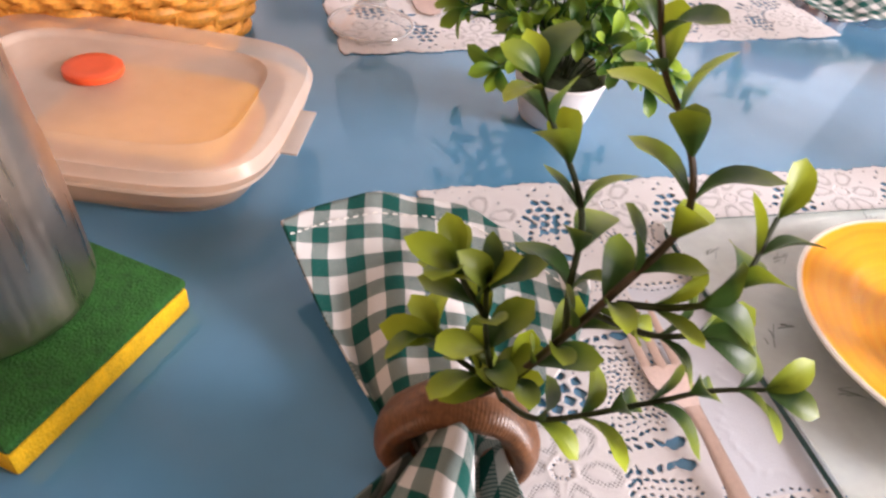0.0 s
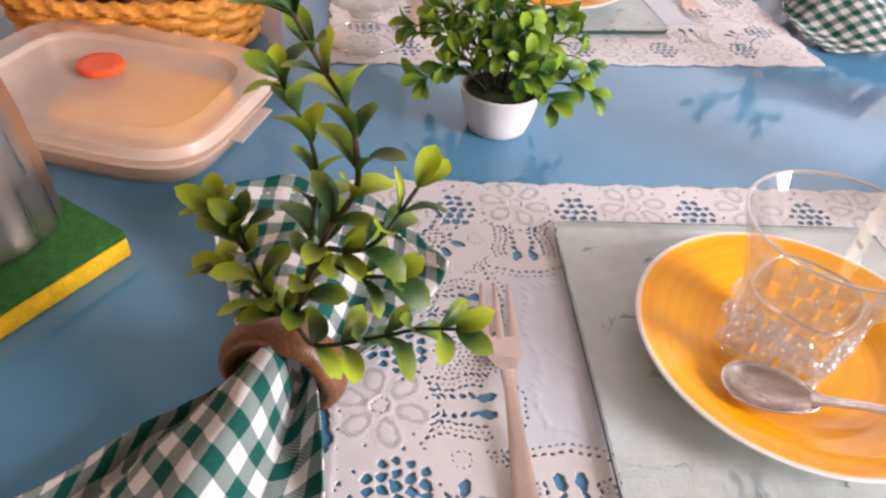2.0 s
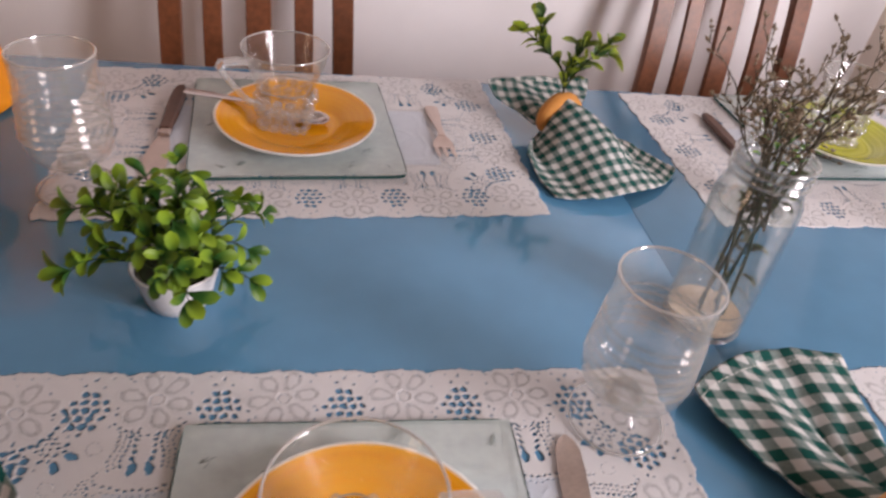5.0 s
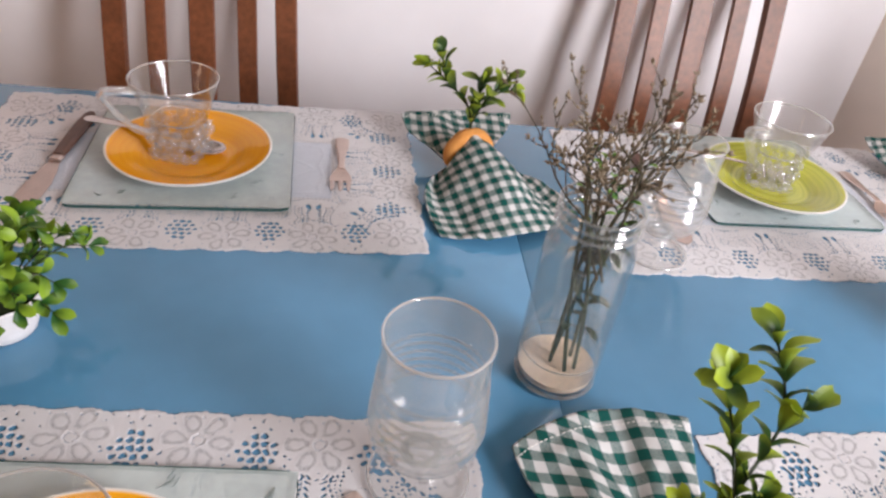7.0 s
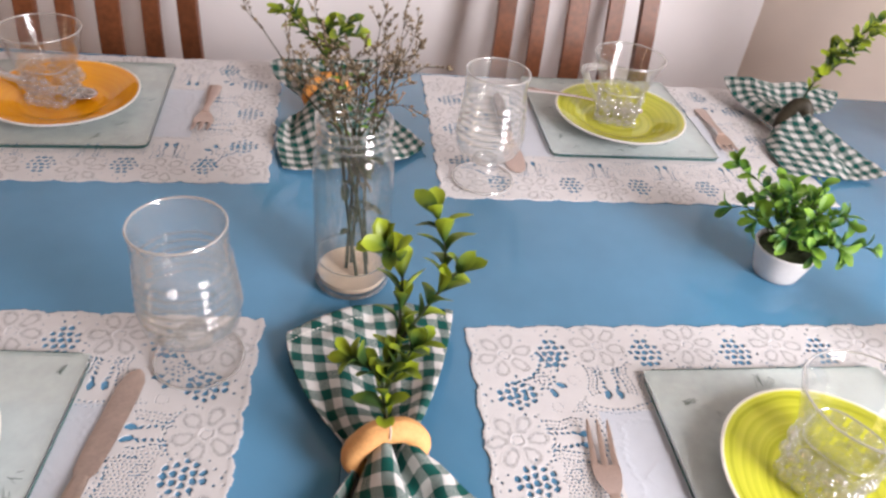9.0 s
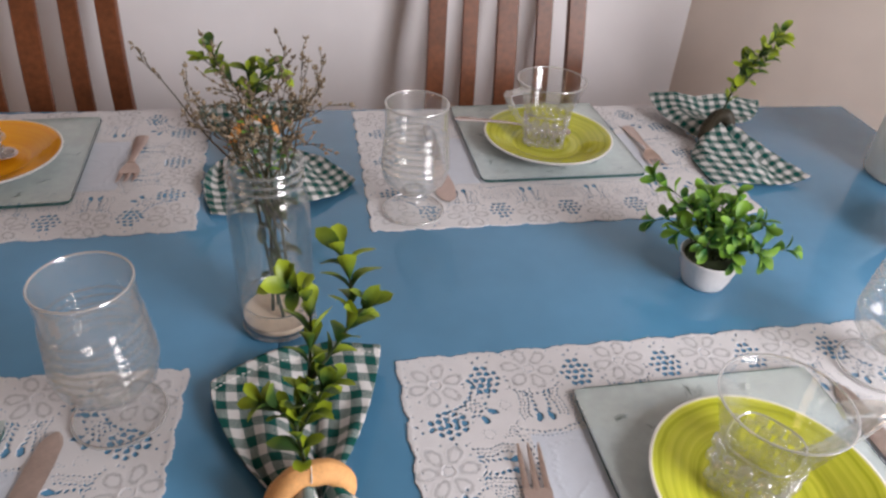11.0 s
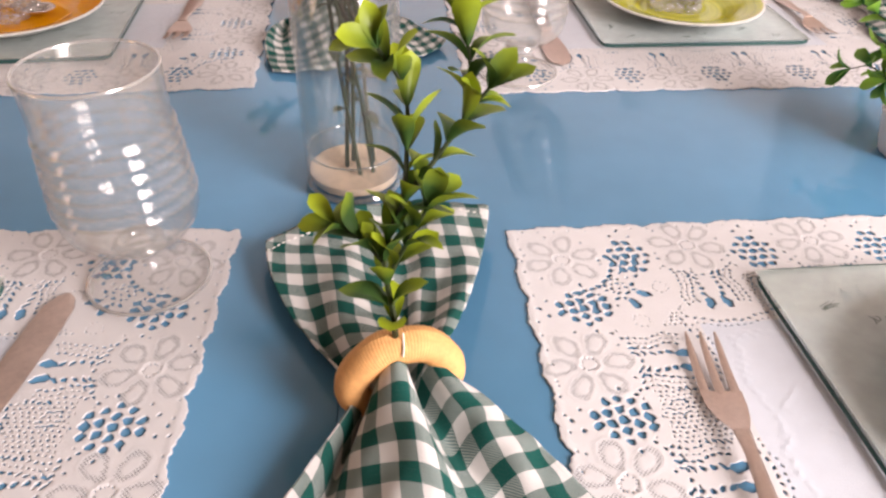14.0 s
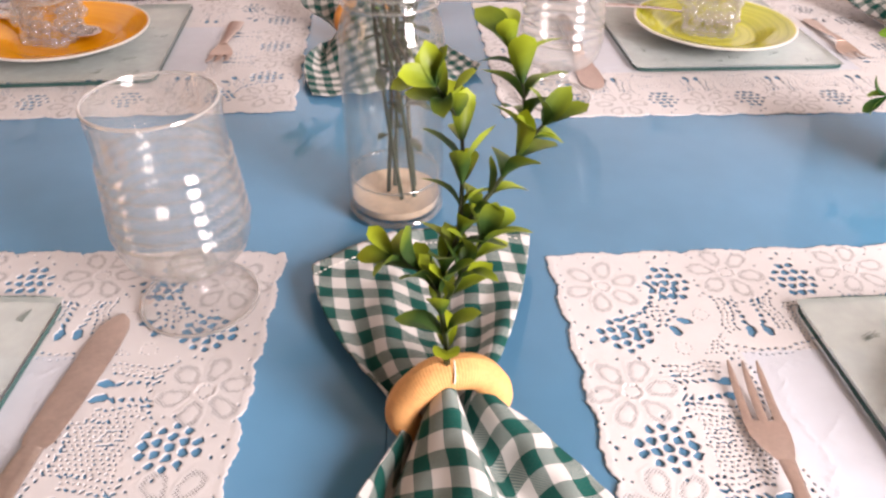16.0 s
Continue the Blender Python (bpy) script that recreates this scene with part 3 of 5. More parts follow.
    for cx, cy, ex, ey, ix, iy in cells:
        at = lambda e, d: (cx + ex * e + ix * d, cy + ey * e + iy * d)
        inward = math.atan2(iy, ix)
        for s in (-1, 1):
            # a row of growing teardrops that ends in a leaf
            lean = 0.75 * s if ex * iy - ey * ix > 0 else -0.75 * s
            for k in range(5):
                eye(*at(s * (0.0072 - 0.0002 * k), 0.0580 + 0.0056 * k), 0.0021 + 0.0002 * k, 0.0010 + 0.0002 * k, inward + lean, 1.6)
            eye(*at(s * 0.0058, 0.0888), 0.0060, 0.0034, inward - 0.25 * lean, 1.7)
            # wavy rows of tiny slits beside it
            for off, size, gap in ((0.0125, 0.0012, 0.0042), (0.0165, 0.0008, 0.0034), (0.0205, 0.0010, 0.0040)):
                for k in range(int(0.036 / gap)):
                    d = 0.0575 + gap * k
                    eye(*at(s * (off + 0.0018 * math.sin(d * 170)), d), size * 1.5, size * 0.9, inward + 0.4 * math.cos(d * 170) * s)
            # a curl of slits
            for k in range(9):
                q = 0.7 * k
                eye(*at(s * (0.0345 + 0.0052 * math.cos(q)), 0.0720 + 0.0052 * math.sin(q)), 0.0011, 0.0006, inward + q)
    # short arcs of slits that frame each flower on the inner side
    for cx, cy, ex, ey, ix, iy in cells:
        for radius, n, size in ((0.0325, 11, 0.0013), (0.0362, 8, 0.0009)):
            for k in range(n):
                q = math.atan2(iy, ix) + 0.85 * (2 * k / (n - 1) - 1)
                eye(cx + ix * 0.0285 + radius * math.cos(q), cy + iy * 0.0285 + radius * math.sin(q), size * 1.4, size * 0.8, q + math.pi / 2, 1.8)
    # corner sprays
    for sx in (-1, 1):
        for sy in (-1, 1):
            fx, fy = sx * 0.2360, sy * 0.1385
            way = math.atan2(-sy, -sx)
            for radius, n, size in ((0.0345, 9, 0.0019), (0.0402, 9, 0.0012), (0.0455, 11, 0.0010), (0.0512, 9, 0.0017)):
                for k in range(n):
                    q = way + 0.75 * (2 * k / (n - 1) - 1)
                    eye(fx + radius * math.cos(q), fy + radius * math.sin(q), size * 1.35, size, q + math.pi / 2, 1.8)
            for k in (-1, 1):
                q = way + 0.10 * k
                eye(fx + 0.061 * math.cos(q), fy + 0.061 * math.sin(q), 0.0058, 0.0033, q + 0.4 * k, 1.7)
                for j in range(4):
                    eye(fx + (0.037 + 0.0055 * j) * math.cos(q), fy + (0.037 + 0.0055 * j) * math.sin(q), 0.0021, 0.0013, q + 0.8 * k, 1.6)
    # a fine net between the cells, and a double row round the plain middle
    pitch = 0.0036
    u, v = (px / pitch + 0.5 * (np.floor(py / (pitch * 0.87)) % 2)) % 1 - 0.5, (py / (pitch * 0.87)) % 1 - 0.5
    mesh = np.hypot(u * pitch, v * pitch) - 0.00105
    beside = np.where(b - np.abs(py) < a - np.abs(px), px / 0.0944 + 0.5, py / 0.0885 + 0.5)
    band = (inset > 0.0610) & (inset < 0.0985) & (np.cos(beside * 2 * np.pi) < -0.15) & (a - np.abs(px) + b - np.abs(py) > 0.19)
    field = np.where(band, np.minimum(field, mesh), field)
    for d, gap, size in ((0.1015, 0.0050, 0.0011), (0.1062, 0.0044, 0.0008)):
        for s in (-1, 1):
            for x in np.arange(-(a - d), a - d, gap):
                eye(x, s * (b - d + 0.005 * math.cos(2 * math.pi * x / 0.0944)), size * 1.5, size)
            for y in np.arange(-(b - d), b - d, gap):
                eye(s * (a - d + 0.005 * math.cos(2 * math.pi * y / 0.081)), y, size, size * 1.5)
    # pairs of pinholes along the hem
    for s in (-1, 1):
        for x in np.arange(-a + 0.012, a - 0.011, 0.0118):
            eye(x, s * (b - 0.0062), 0.0011, 0.0009)
        for y in np.arange(-b + 0.012, b - 0.011, 0.0122):
            eye(s * (a - 0.0062), y, 0.0009, 0.0011)
    # raised vines across the plain middle, and a raised hem
    vine = np.minimum(np.abs(inset - 0.121 - 0.003 * np.sin((px + py) * 110)), np.abs((np.abs(px) * 0.8 + np.abs(py) + 0.002 * np.sin(px * 160)) % 0.075 - 0.0375) + 0.003 * (inset < 0.125))
    raised += np.where(inset > 0.115, 0.0005 * np.exp(-(vine / 0.0024) ** 2) * (0.55 + 0.45 * np.sin(px * 800) * np.sin(py * 800)), 0)
    raised += 0.00025 * np.exp(-((inset - 0.004) / 0.002) ** 2)
    return field, raised, sheer


def lace_mesh():
    """Walks the cells of a fine grid and cuts each along the lace's edge."""
    cell = 0.0010
    nx, ny = int(MAT_W / cell) + 2, int(MAT_D / cell) + 2
    gx, gy = np.meshgrid((np.arange(nx + 1) - nx / 2) * cell, (np.arange(ny + 1) - ny / 2) * cell, indexing="ij")
    f, up, sheer = lace_field(gx, gy)
    f = np.where(np.abs(f) < 2e-5, 2e-5, f)
    inside = f > 0
    vid = -np.ones(f.shape, int)
    vid[inside] = np.arange(inside.sum())
    verts = np.stack([gx[inside], gy[inside], MAT_T + up[inside]], 1).tolist()
    marks_of = sheer[inside].tolist()
    corners = np.stack([inside[:-1, :-1], inside[1:, :-1], inside[1:, 1:], inside[:-1, 1:]], -1)
    full = corners.all(-1)
    i, j = np.nonzero(full)
    faces = np.stack([vid[i, j], vid[i + 1, j], vid[i + 1, j + 1], vid[i, j + 1]], 1).tolist()
    cut, low = {}, {}

    def crossing(p, q):
        key = (p, q) if p < q else (q, p)
        if key not in cut:
            (i0, j0), (i1, j1) = key
            t = f[i0, j0] / (f[i0, j0] - f[i1, j1])
            cut[key] = len(verts)
            verts.append([gx[i0, j0] + t * (gx[i1, j1] - gx[i0, j0]), gy[i0, j0] + t * (gy[i1, j1] - gy[i0, j0]), MAT_T])
        return cut[key]

    def below(v):
        if v not in low:
            low[v] = len(verts)
            verts.append([verts[v][0], verts[v][1], 0.0002])
        return low[v]

    i, j = np.nonzero(corners.any(-1) & ~full)
    for a, b in zip(i.tolist(), j.tolist()):
        ring = ((a, b), (a + 1, b), (a + 1, b + 1), (a, b + 1))
        poly, marks = [], []
        for k in range(4):
            p, q = ring[k], ring[(k + 1) % 4]
            if inside[p]:
                poly.append(int(vid[p]))
            if inside[p] != inside[q]:
                c = crossing(p, q)
                marks.append((c, bool(inside[p])))
                poly.append(c)
        if len(poly) > 2:
            faces.append(poly)
        if len(marks) == 2:
            (c, leaving), (d, _) = marks
            if not leaving:
                c, d = d, c
            faces.append([d, c, below(c), below(d)])
    flat = np.array([[min(MAT_W / 2 - abs(verts[q[0]][0]), MAT_D / 2 - abs(verts[q[0]][1]))] for q in faces])[:, 0]
    made = []
    for name, keep, surface in (("border", flat < 0.108, M_LACE), ("centre", flat >= 0.108, M_VINYL)):
        me = bpy.data.meshes.new(name)
        chosen = [faces[k] for k in np.nonzero(keep)[0]]
        used = sorted({v for q in chosen for v in q})
        index = {v: n for n, v in enumerate(used)}
        me.from_pydata([verts[v] for v in used], [], [[index[v] for v in q] for q in chosen])
        me.update()
        mark = me.attributes.new("sheer", "FLOAT", "POINT")
        mark.data.foreach_set("value", [marks_of[v] if v < len(marks_of) else 0.0 for v in used])
        me.materials.append(surface)
        me.polygons.foreach_set("use_smooth", [True] * len(me.polygons))
        made.append(me)
    return made


LACE = lace_mesh()
for x, y, rz in ((-0.2748, -0.2909, -2.2), (0.466, -0.3095, 0.6), (-0.2949, 0.2784, 181.8), (0.4598, 0.2671, 180.2)):
    m = thing("lace_placemat", "white openwork lace placemat with embossed flowers on the blue table", "placemat", (x, y, TOP + 0.0004), rz, "lace placemats on the table")
    for name, me in zip(("border", "centre"), LACE):
        ob = new(name, me)
        ob.parent = m
ON_LACE = TOP + 0.0004 + MAT_T + 0.0008

# ---- glass slabs ----
SLAB_T = 0.006


def glass_slab(x, y, rz):
    t = thing("glass_placemat", "square sea-green textured glass placemat on a lace mat", "placemat", (x, y, ON_LACE), rz, "glass placemats")
    w = 0.1235
    edge = loft([(w - 0.0008, w - 0.0008, 24, 0.0), (w, w, 24, 0.0008), (w + 0.0002, w + 0.0002, 24, SLAB_T - 0.001)], 96)
    part("edge", edge, M_SLAB_EDGE, t, "dark green polished edge", smooth=False)

    def top(u, v):
        p = Vector(((u - 0.5) * 2 * (w - 0.0012), (v - 0.5) * 2 * (w - 0.0012), SLAB_T))
        p.z += 0.0005 * noise.noise(p * 60) - 0.0005
        return p

    face = sheet(top, 40, 40)
    part("face", face, M_SLAB, t, "rippled glass face")
    rnd = random.Random(int(abs(x * 1000)))
    # tufts of etched grass, more of them towards the edges
    for _ in range(22):
        q = Vector((rnd.uniform(-0.112, 0.112), rnd.uniform(-0.112, 0.112), SLAB_T + 0.0002))
        lean, tuft = rnd.gauss(0.9, 0.5), bmesh.new()
        for k in range(rnd.randint(3, 6)):
            ang = lean + rnd.gauss(0, 0.3)
            foot_at = q + Vector((rnd.gauss(0, 0.003), rnd.gauss(0, 0.002), 0))
            d = Vector((math.cos(ang), math.sin(ang), 0)) * rnd.uniform(0.004, 0.012)
            tube(tuft, [foot_at, foot_at + d * 0.55 + Vector((0.0005, 0.0003, 0)), foot_at + d], 0.00029, 0.00016, 4)
        part("etched_tuft", tuft, M_ETCH, t)
    return t


glass_slab(-0.2696, -0.2938, -2.6)
glass_slab(0.4805, -0.3202, 0.8)
glass_slab(-0.3060, 0.2960, 183.0)
glass_slab(0.4765, 0.3200, 180.7)
ON_SLAB = ON_LACE + SLAB_T + 0.0004

# ---- plates ----
PLATE = [(0, 0.0035), (0.045, 0.0035), (0.054, 0.0045), (0.060, 0.008), (0.070, 0.0125), (0.085, 0.0165), (0.0955, 0.0195), (0.0972, 0.0190),
         (0.0965, 0.0172), (0.084, 0.0130), (0.066, 0.0070), (0.058, 0.0022), (0.0535, 0.0), (0.048, 0.0), (0.046, 0.0018), (0, 0.0018)]


def plate(x, y, glaze, label):
    t = thing("dessert_plate", label, "plate", (x, y, ON_SLAB), 0, "dessert plates")
    part("dish", lathe(PLATE[:7][::-1], 96), glaze, t, "brushed colour glaze")
    part("rim", lathe([PLATE[6], *PLATE[7:]][::-1], 96), M_PORCELAIN, t, "unglazed white rim and underside")


plate(-0.268, -0.301, M_PLATE_ORANGE, "orange glazed dessert plate with white rim on glass mat")
plate(0.475, -0.336, M_PLATE_LIME, "lime green ringed dessert plate with white rim on glass mat")
plate(-0.304, 0.281, M_PLATE_ORANGE, "orange glazed dessert plate with white rim on glass mat")
plate(0.4755, 0.293, M_PLATE_LIME, "lime green ringed dessert plate with white rim on glass mat")
ON_PLATE = ON_SLAB + 0.0040


# ---- cut-glass cups ----
def glass_bead(radius, z, thick):
    """A round bead of glass about the z axis."""

    def fn(u, v):
        a, b = 2 * math.pi * u, 2 * math.pi * v
        r = radius + thick * math.cos(b)
        return Vector((r * math.cos(a), r * math.sin(a), z + thick * math.sin(b)))

    return sheet(fn, 72, 8, closed=True)


def build_cup():
    t = thing("glass_cup", "clear cut-glass coffee cup with knobbly base on its plate", "cup", (0, 0, 0), 0, "glass cups")

    def squared(a, r, z):
        q = abs(math.cos(a + math.pi / 4)) ** 3.4 + abs(math.sin(a + math.pi / 4)) ** 3.4
        k = min(max((z - 0.036) / 0.036, 0), 1)
        return r / q ** (1 / 3.4) * 0.93 * (1 - k) + r * k

    core = [(0, 0.0035), (0.022, 0.0028), (0.0265, 0.0)] + [(0.0270 + 0.11 * z, z) for z in (0.002, 0.014, 0.027, 0.040)]
    part("base", lathe(core, 64, shape=squared), M_CUT, t, "thick clear glass base")
    # rounded nubs in staggered rows on the base's four sides
    cut = block((0.0112, 0.0080, 0.0098), bevel=0.0038, seg=3)
    brick = bpy.data.meshes.new("glass_nub")
    cut.to_mesh(brick)
    cut.free()
    for tier in range(4):
        for side in range(4):
            for k in ((-1.5, -0.5, 0.5, 1.5) if tier % 2 == 0 else (-1, 0, 1)):
                m = pose(0, 0, 0, 0, 0, 45 + 90 * side) @ pose(k * (0.0124 + 0.0005 * tier), -(0.0262 + 0.0012 * tier), 0.0052 + 0.0096 * tier, 4, 0, 0)
                part("glass_nub", brick, M_BLOCK, t, m=m @ pose(0.0006 * math.sin(7 * tier + 3 * side + 5 * k), 0.0006 * math.cos(5 * tier + side - k), 0, 8 * math.sin(3 * side + tier), 0, 10 * math.cos(4 * tier + 2 * side + 3 * k)))
    # added whitish bead, in place of the gleam at the bowl's bottom
    inside = [(0.0290, 0.0418), (0.0296, 0.0428), (0.0290, 0.0438), (0.0282, 0.0428), (0.0290, 0.0418)]
    part("inner_edge", lathe(inside, 64, shape=squared), M_BEAD, t, "whitish bead added for the gleam where bowl meets base")
    prof = [(0.0322, 0.0405), (0.0340, 0.044), (0.0365, 0.050), (0.0405, 0.061), (0.0448, 0.073), (0.0485, 0.083), (0.0492, 0.0848), (0.0484, 0.0856),
            (0.0464, 0.083), (0.0422, 0.073), (0.0375, 0.061), (0.0330, 0.050), (0.0285, 0.040), (0.0245, 0.027), (0.0220, 0.016), (0.015, 0.0125), (0, 0.012)]
    part("bowl", lathe(prof, 72, shape=squared), M_RIM_GLASS, t, "clear smooth glass bowl")
    part("rim", glass_bead(0.0484, 0.0852, 0.0009), M_BEAD, t, "rounded clear glass rim")
    # a straight-sided handle that comes to a corner
    h = bmesh.new()
    line = [Vector((0.0440, 0, 0.0765)), Vector((0.058, 0, 0.0790)), Vector((0.076, 0, 0.0795)), Vector((0.0790, 0, 0.0765)), Vector((0.066, 0, 0.056)), Vector((0.050, 0, 0.037)), Vector((0.0335, 0, 0.028))]
    n = len(line)
    rings = []
    for i, q in enumerate(line):
        way = (line[min(i + 1, n - 1)] - line[max(i - 1, 0)]).normalized()
        side, up = Vector((0, 1, 0)), way.cross(Vector((0, 1, 0)))
        rings.append([h.verts.new(q + side * a * 0.0070 + up * b * 0.0032) for a, b in ((-1, -0.5), (-0.6, -1), (0.6, -1), (1, -0.5), (1, 0.5), (0.6, 1), (-0.6, 1), (-1, 0.5))])
    for a, b in zip(rings, rings[1:]):
        for k in range(8):
            h.faces.new((a[k], a[(k + 1) % 8], b[(k + 1) % 8], b[k]))
    h.faces.new(rings[0][::-1])
    h.faces.new(rings[-1])
    part("handle", h, M_GRIP, t, "angular clear glass handle")
    return t


cup = build_cup()
cup.matrix_basis = pose(-0.276, -0.299, ON_PLATE, 0, 0, -6)
cup.scale = (1.03, 1.03, 1.15)
copy_thing(cup, pose(0.467, -0.321, ON_PLATE, 0, 0, -8))
copy_thing(cup, pose(-0.316, 0.285, ON_PLATE, 0, 0, 208))
copy_thing(cup, pose(0.4715, 0.299, ON_PLATE, 0, 0, 204))


# ---- goblets ----
def build_goblet():
    t = thing("water_goblet", "clear ribbed glass water goblet standing on the lace mat", "goblet", (0, 0, 0), 0, "water goblets")
    foot = [(0.0388, 0.0), (0.0400, 0.0015), (0.0394, 0.0030), (0.0340, 0.0058), (0.0245, 0.0102), (0.0165, 0.0160), (0.0125, 0.0225), (0.0120, 0.0285), (0.0145, 0.0345)]
    part("foot", lathe(foot, 64), M_FOOT, t, "domed clear glass foot")
    wide = lambda z: 0.0424 - 0.0046 * max((z - 0.062) / 0.057, 0) ** 1.2
    side = [(0.0145, 0.0350), (0.0245, 0.0372), (0.0330, 0.0415), (0.0388, 0.0485), (0.0416, 0.0570)]
    side += [(wide(z) + 0.0008 * math.sin((z - 0.066) / 0.0088 * 2 * math.pi), z) for z in np.linspace(0.066, 0.119, 43)]
    side += [(0.0378, 0.1235), (0.0376, 0.1290), (0.0378, 0.1390), (0.0382, 0.1478)]
    inner = [(r - 0.0020, z + (0.0014 if z < 0.06 else 0)) for r, z in side[:-1] if r > 0.02]
    prof = [(0, 0.0351), (0.010, 0.0351)] + side + [(0.0376, 0.1492), (0.0366, 0.1478)] + inner[::-1] + [(0.012, 0.0390), (0, 0.0385)]
    part("bowl", lathe(prof, 80), M_GLASS, t, "ribbed clear glass bowl")
    part("foot_edge", glass_bead(0.0388, 0.0022, 0.0013), M_BEAD, t, "rounded clear foot edge")
    part("rim", glass_bead(0.0375, 0.1488, 0.0010), M_BEAD, t, "rounded clear glass rim")
    for k in range(6):
        z = 0.0684 + 0.0088 * k
        part("rib", glass_bead(wide(z) + 0.0003, z, 0.0010), M_RIB, t, "raised glass rib")
    part("stem_ring", glass_bead(0.0128, 0.0300, 0.0036), M_BEAD, t, "clear glass ring round the stem")
    return t


goblet = build_goblet()
goblet.matrix_basis = pose(-0.051, -0.177, ON_LACE)
copy_thing(goblet, pose(0.683, -0.201, ON_LACE, 0, 0, 40))
copy_thing(goblet, pose(-0.524, 0.149, ON_LACE, 0, 0, 80))
copy_thing(goblet, pose(0.249, 0.134, ON_LACE, 0, 0, 120))


# ---- cutlery ----
def strip(points, seg_across=6, thick=0.0016, dish=0.0):
    """A flat bar: rows of (along, half width, height); dish hollows it across."""
    bm = bmesh.new()
    rows = []
    for a, w, z in points:
        top = [bm.verts.new((w * (2 * k / seg_across - 1), a, z + thick / 2 - dish * w * (1 - (2 * k / seg_across - 1) ** 2) - (thick * 0.35 if k in (0, seg_across) else 0))) for k in range(seg_across + 1)]
        bot = [bm.verts.new((w * (2 * k / seg_across - 1), a, z - thick / 2 - dish * w * (1 - (2 * k / seg_across - 1) ** 2) + (thick * 0.35 if k in (0, seg_across) else 0))) for k in range(seg_across + 1)]
        rows.append((top, bot))
    for (t0, b0), (t1, b1) in zip(rows, rows[1:]):
        for k in range(seg_across):
            bm.faces.new((t0[k], t0[k + 1], t1[k + 1], t1[k]))
            bm.faces.new((b0[k + 1], b0[k], b1[k], b1[k + 1]))
        bm.faces.new((t0[0], t1[0], b1[0], b0[0]))
        bm.faces.new((t1[-1], t0[-1], b0[-1], b1[-1]))
    for t, b in (rows[0], rows[-1]):
        bm.faces.new((*t, *b[::-1]))
    bmesh.ops.recalc_face_normals(bm, faces=bm.faces)
    return bm


def build_fork():
    """Points along +y, its back resting on z = 0."""
    t = thing("fork", "worn steel dessert fork lying on the lace mat", "fork", (0, 0, 0), 0, "forks")
    part("handle", strip([(-0.158, 0.0050, 0.0015), (-0.155, 0.0075, 0.0015), (-0.130, 0.0072, 0.002), (-0.095, 0.0045, 0.0045), (-0.070, 0.0034, 0.007), (-0.058, 0.0042, 0.0065)], thick=0.0022), M_STEEL, t)
    part("root", strip([(-0.0582, 0.0042, 0.0065), (-0.050, 0.0085, 0.004), (-0.042, 0.0108, 0.0022), (-0.034, 0.0112, 0.0018), (-0.0335, 0.0112, 0.0018)], thick=0.0011, dish=0.06), M_STEEL, t)
    for k in range(3):
        x = -0.0082 + 0.0082 * k
        bm = strip([(-0.0385, 0.0026, 0.0008), (-0.0330, 0.0025, 0.0015), (-0.018, 0.0022, 0.0026), (-0.006, 0.0016, 0.0048), (0.0, 0.0006, 0.0062)], 3, 0.0011)
        bmesh.ops.translate(bm, vec=(x * 1.0, 0, 0), verts=bm.verts)
        part("tine", bm, M_STEEL, t)
    return t


def build_knife():
    t = thing("table_knife", "plain worn steel table knife lying on the lace mat", "knife", (0, 0, 0), 0, "steel knives")
    part("blade", strip([(0.0, 0.0015, 0.0012), (-0.004, 0.0055, 0.0012), (-0.012, 0.0085, 0.0012), (-0.03, 0.0095, 0.0012), (-0.075, 0.0092, 0.0015), (-0.098, 0.0080, 0.002), (-0.104, 0.0055, 0.0025)], thick=0.0014), M_BLADE, t)
    part("handle", strip([(-0.1035, 0.0052, 0.0026), (-0.11, 0.0056, 0.003), (-0.15, 0.0068, 0.003), (-0.2, 0.0084, 0.003), (-0.207, 0.0075, 0.003), (-0.21, 0.004, 0.003)], thick=0.004), M_BLADE, t)
    return t


def build_spreader():
    t = thing("butter_knife", "butter knife with rounded steel blade and dark handle", "knife", (0, 0, 0), 0, "butter knives")
    part("blade", strip([(0.0, 0.002, 0.0012), (-0.004, 0.0085, 0.0012), (-0.014, 0.0125, 0.0012), (-0.035, 0.0125, 0.0014), (-0.058, 0.0085, 0.002), (-0.07, 0.0050, 0.003)], thick=0.0014), M_STEEL, t)
    part("ferrule", strip([(-0.069, 0.0062, 0.004), (-0.078, 0.0066, 0.004)], thick=0.0065), M_STEEL, t, "bright steel collar")
    part("handle", strip([(-0.0775, 0.0064, 0.0048), (-0.1, 0.0078, 0.0056), (-0.135, 0.0086, 0.0058), (-0.155, 0.0078, 0.005), (-0.163, 0.004, 0.0045)], thick=0.0085), M_HANDLE, t, "dark brown wooden handle")
    return t


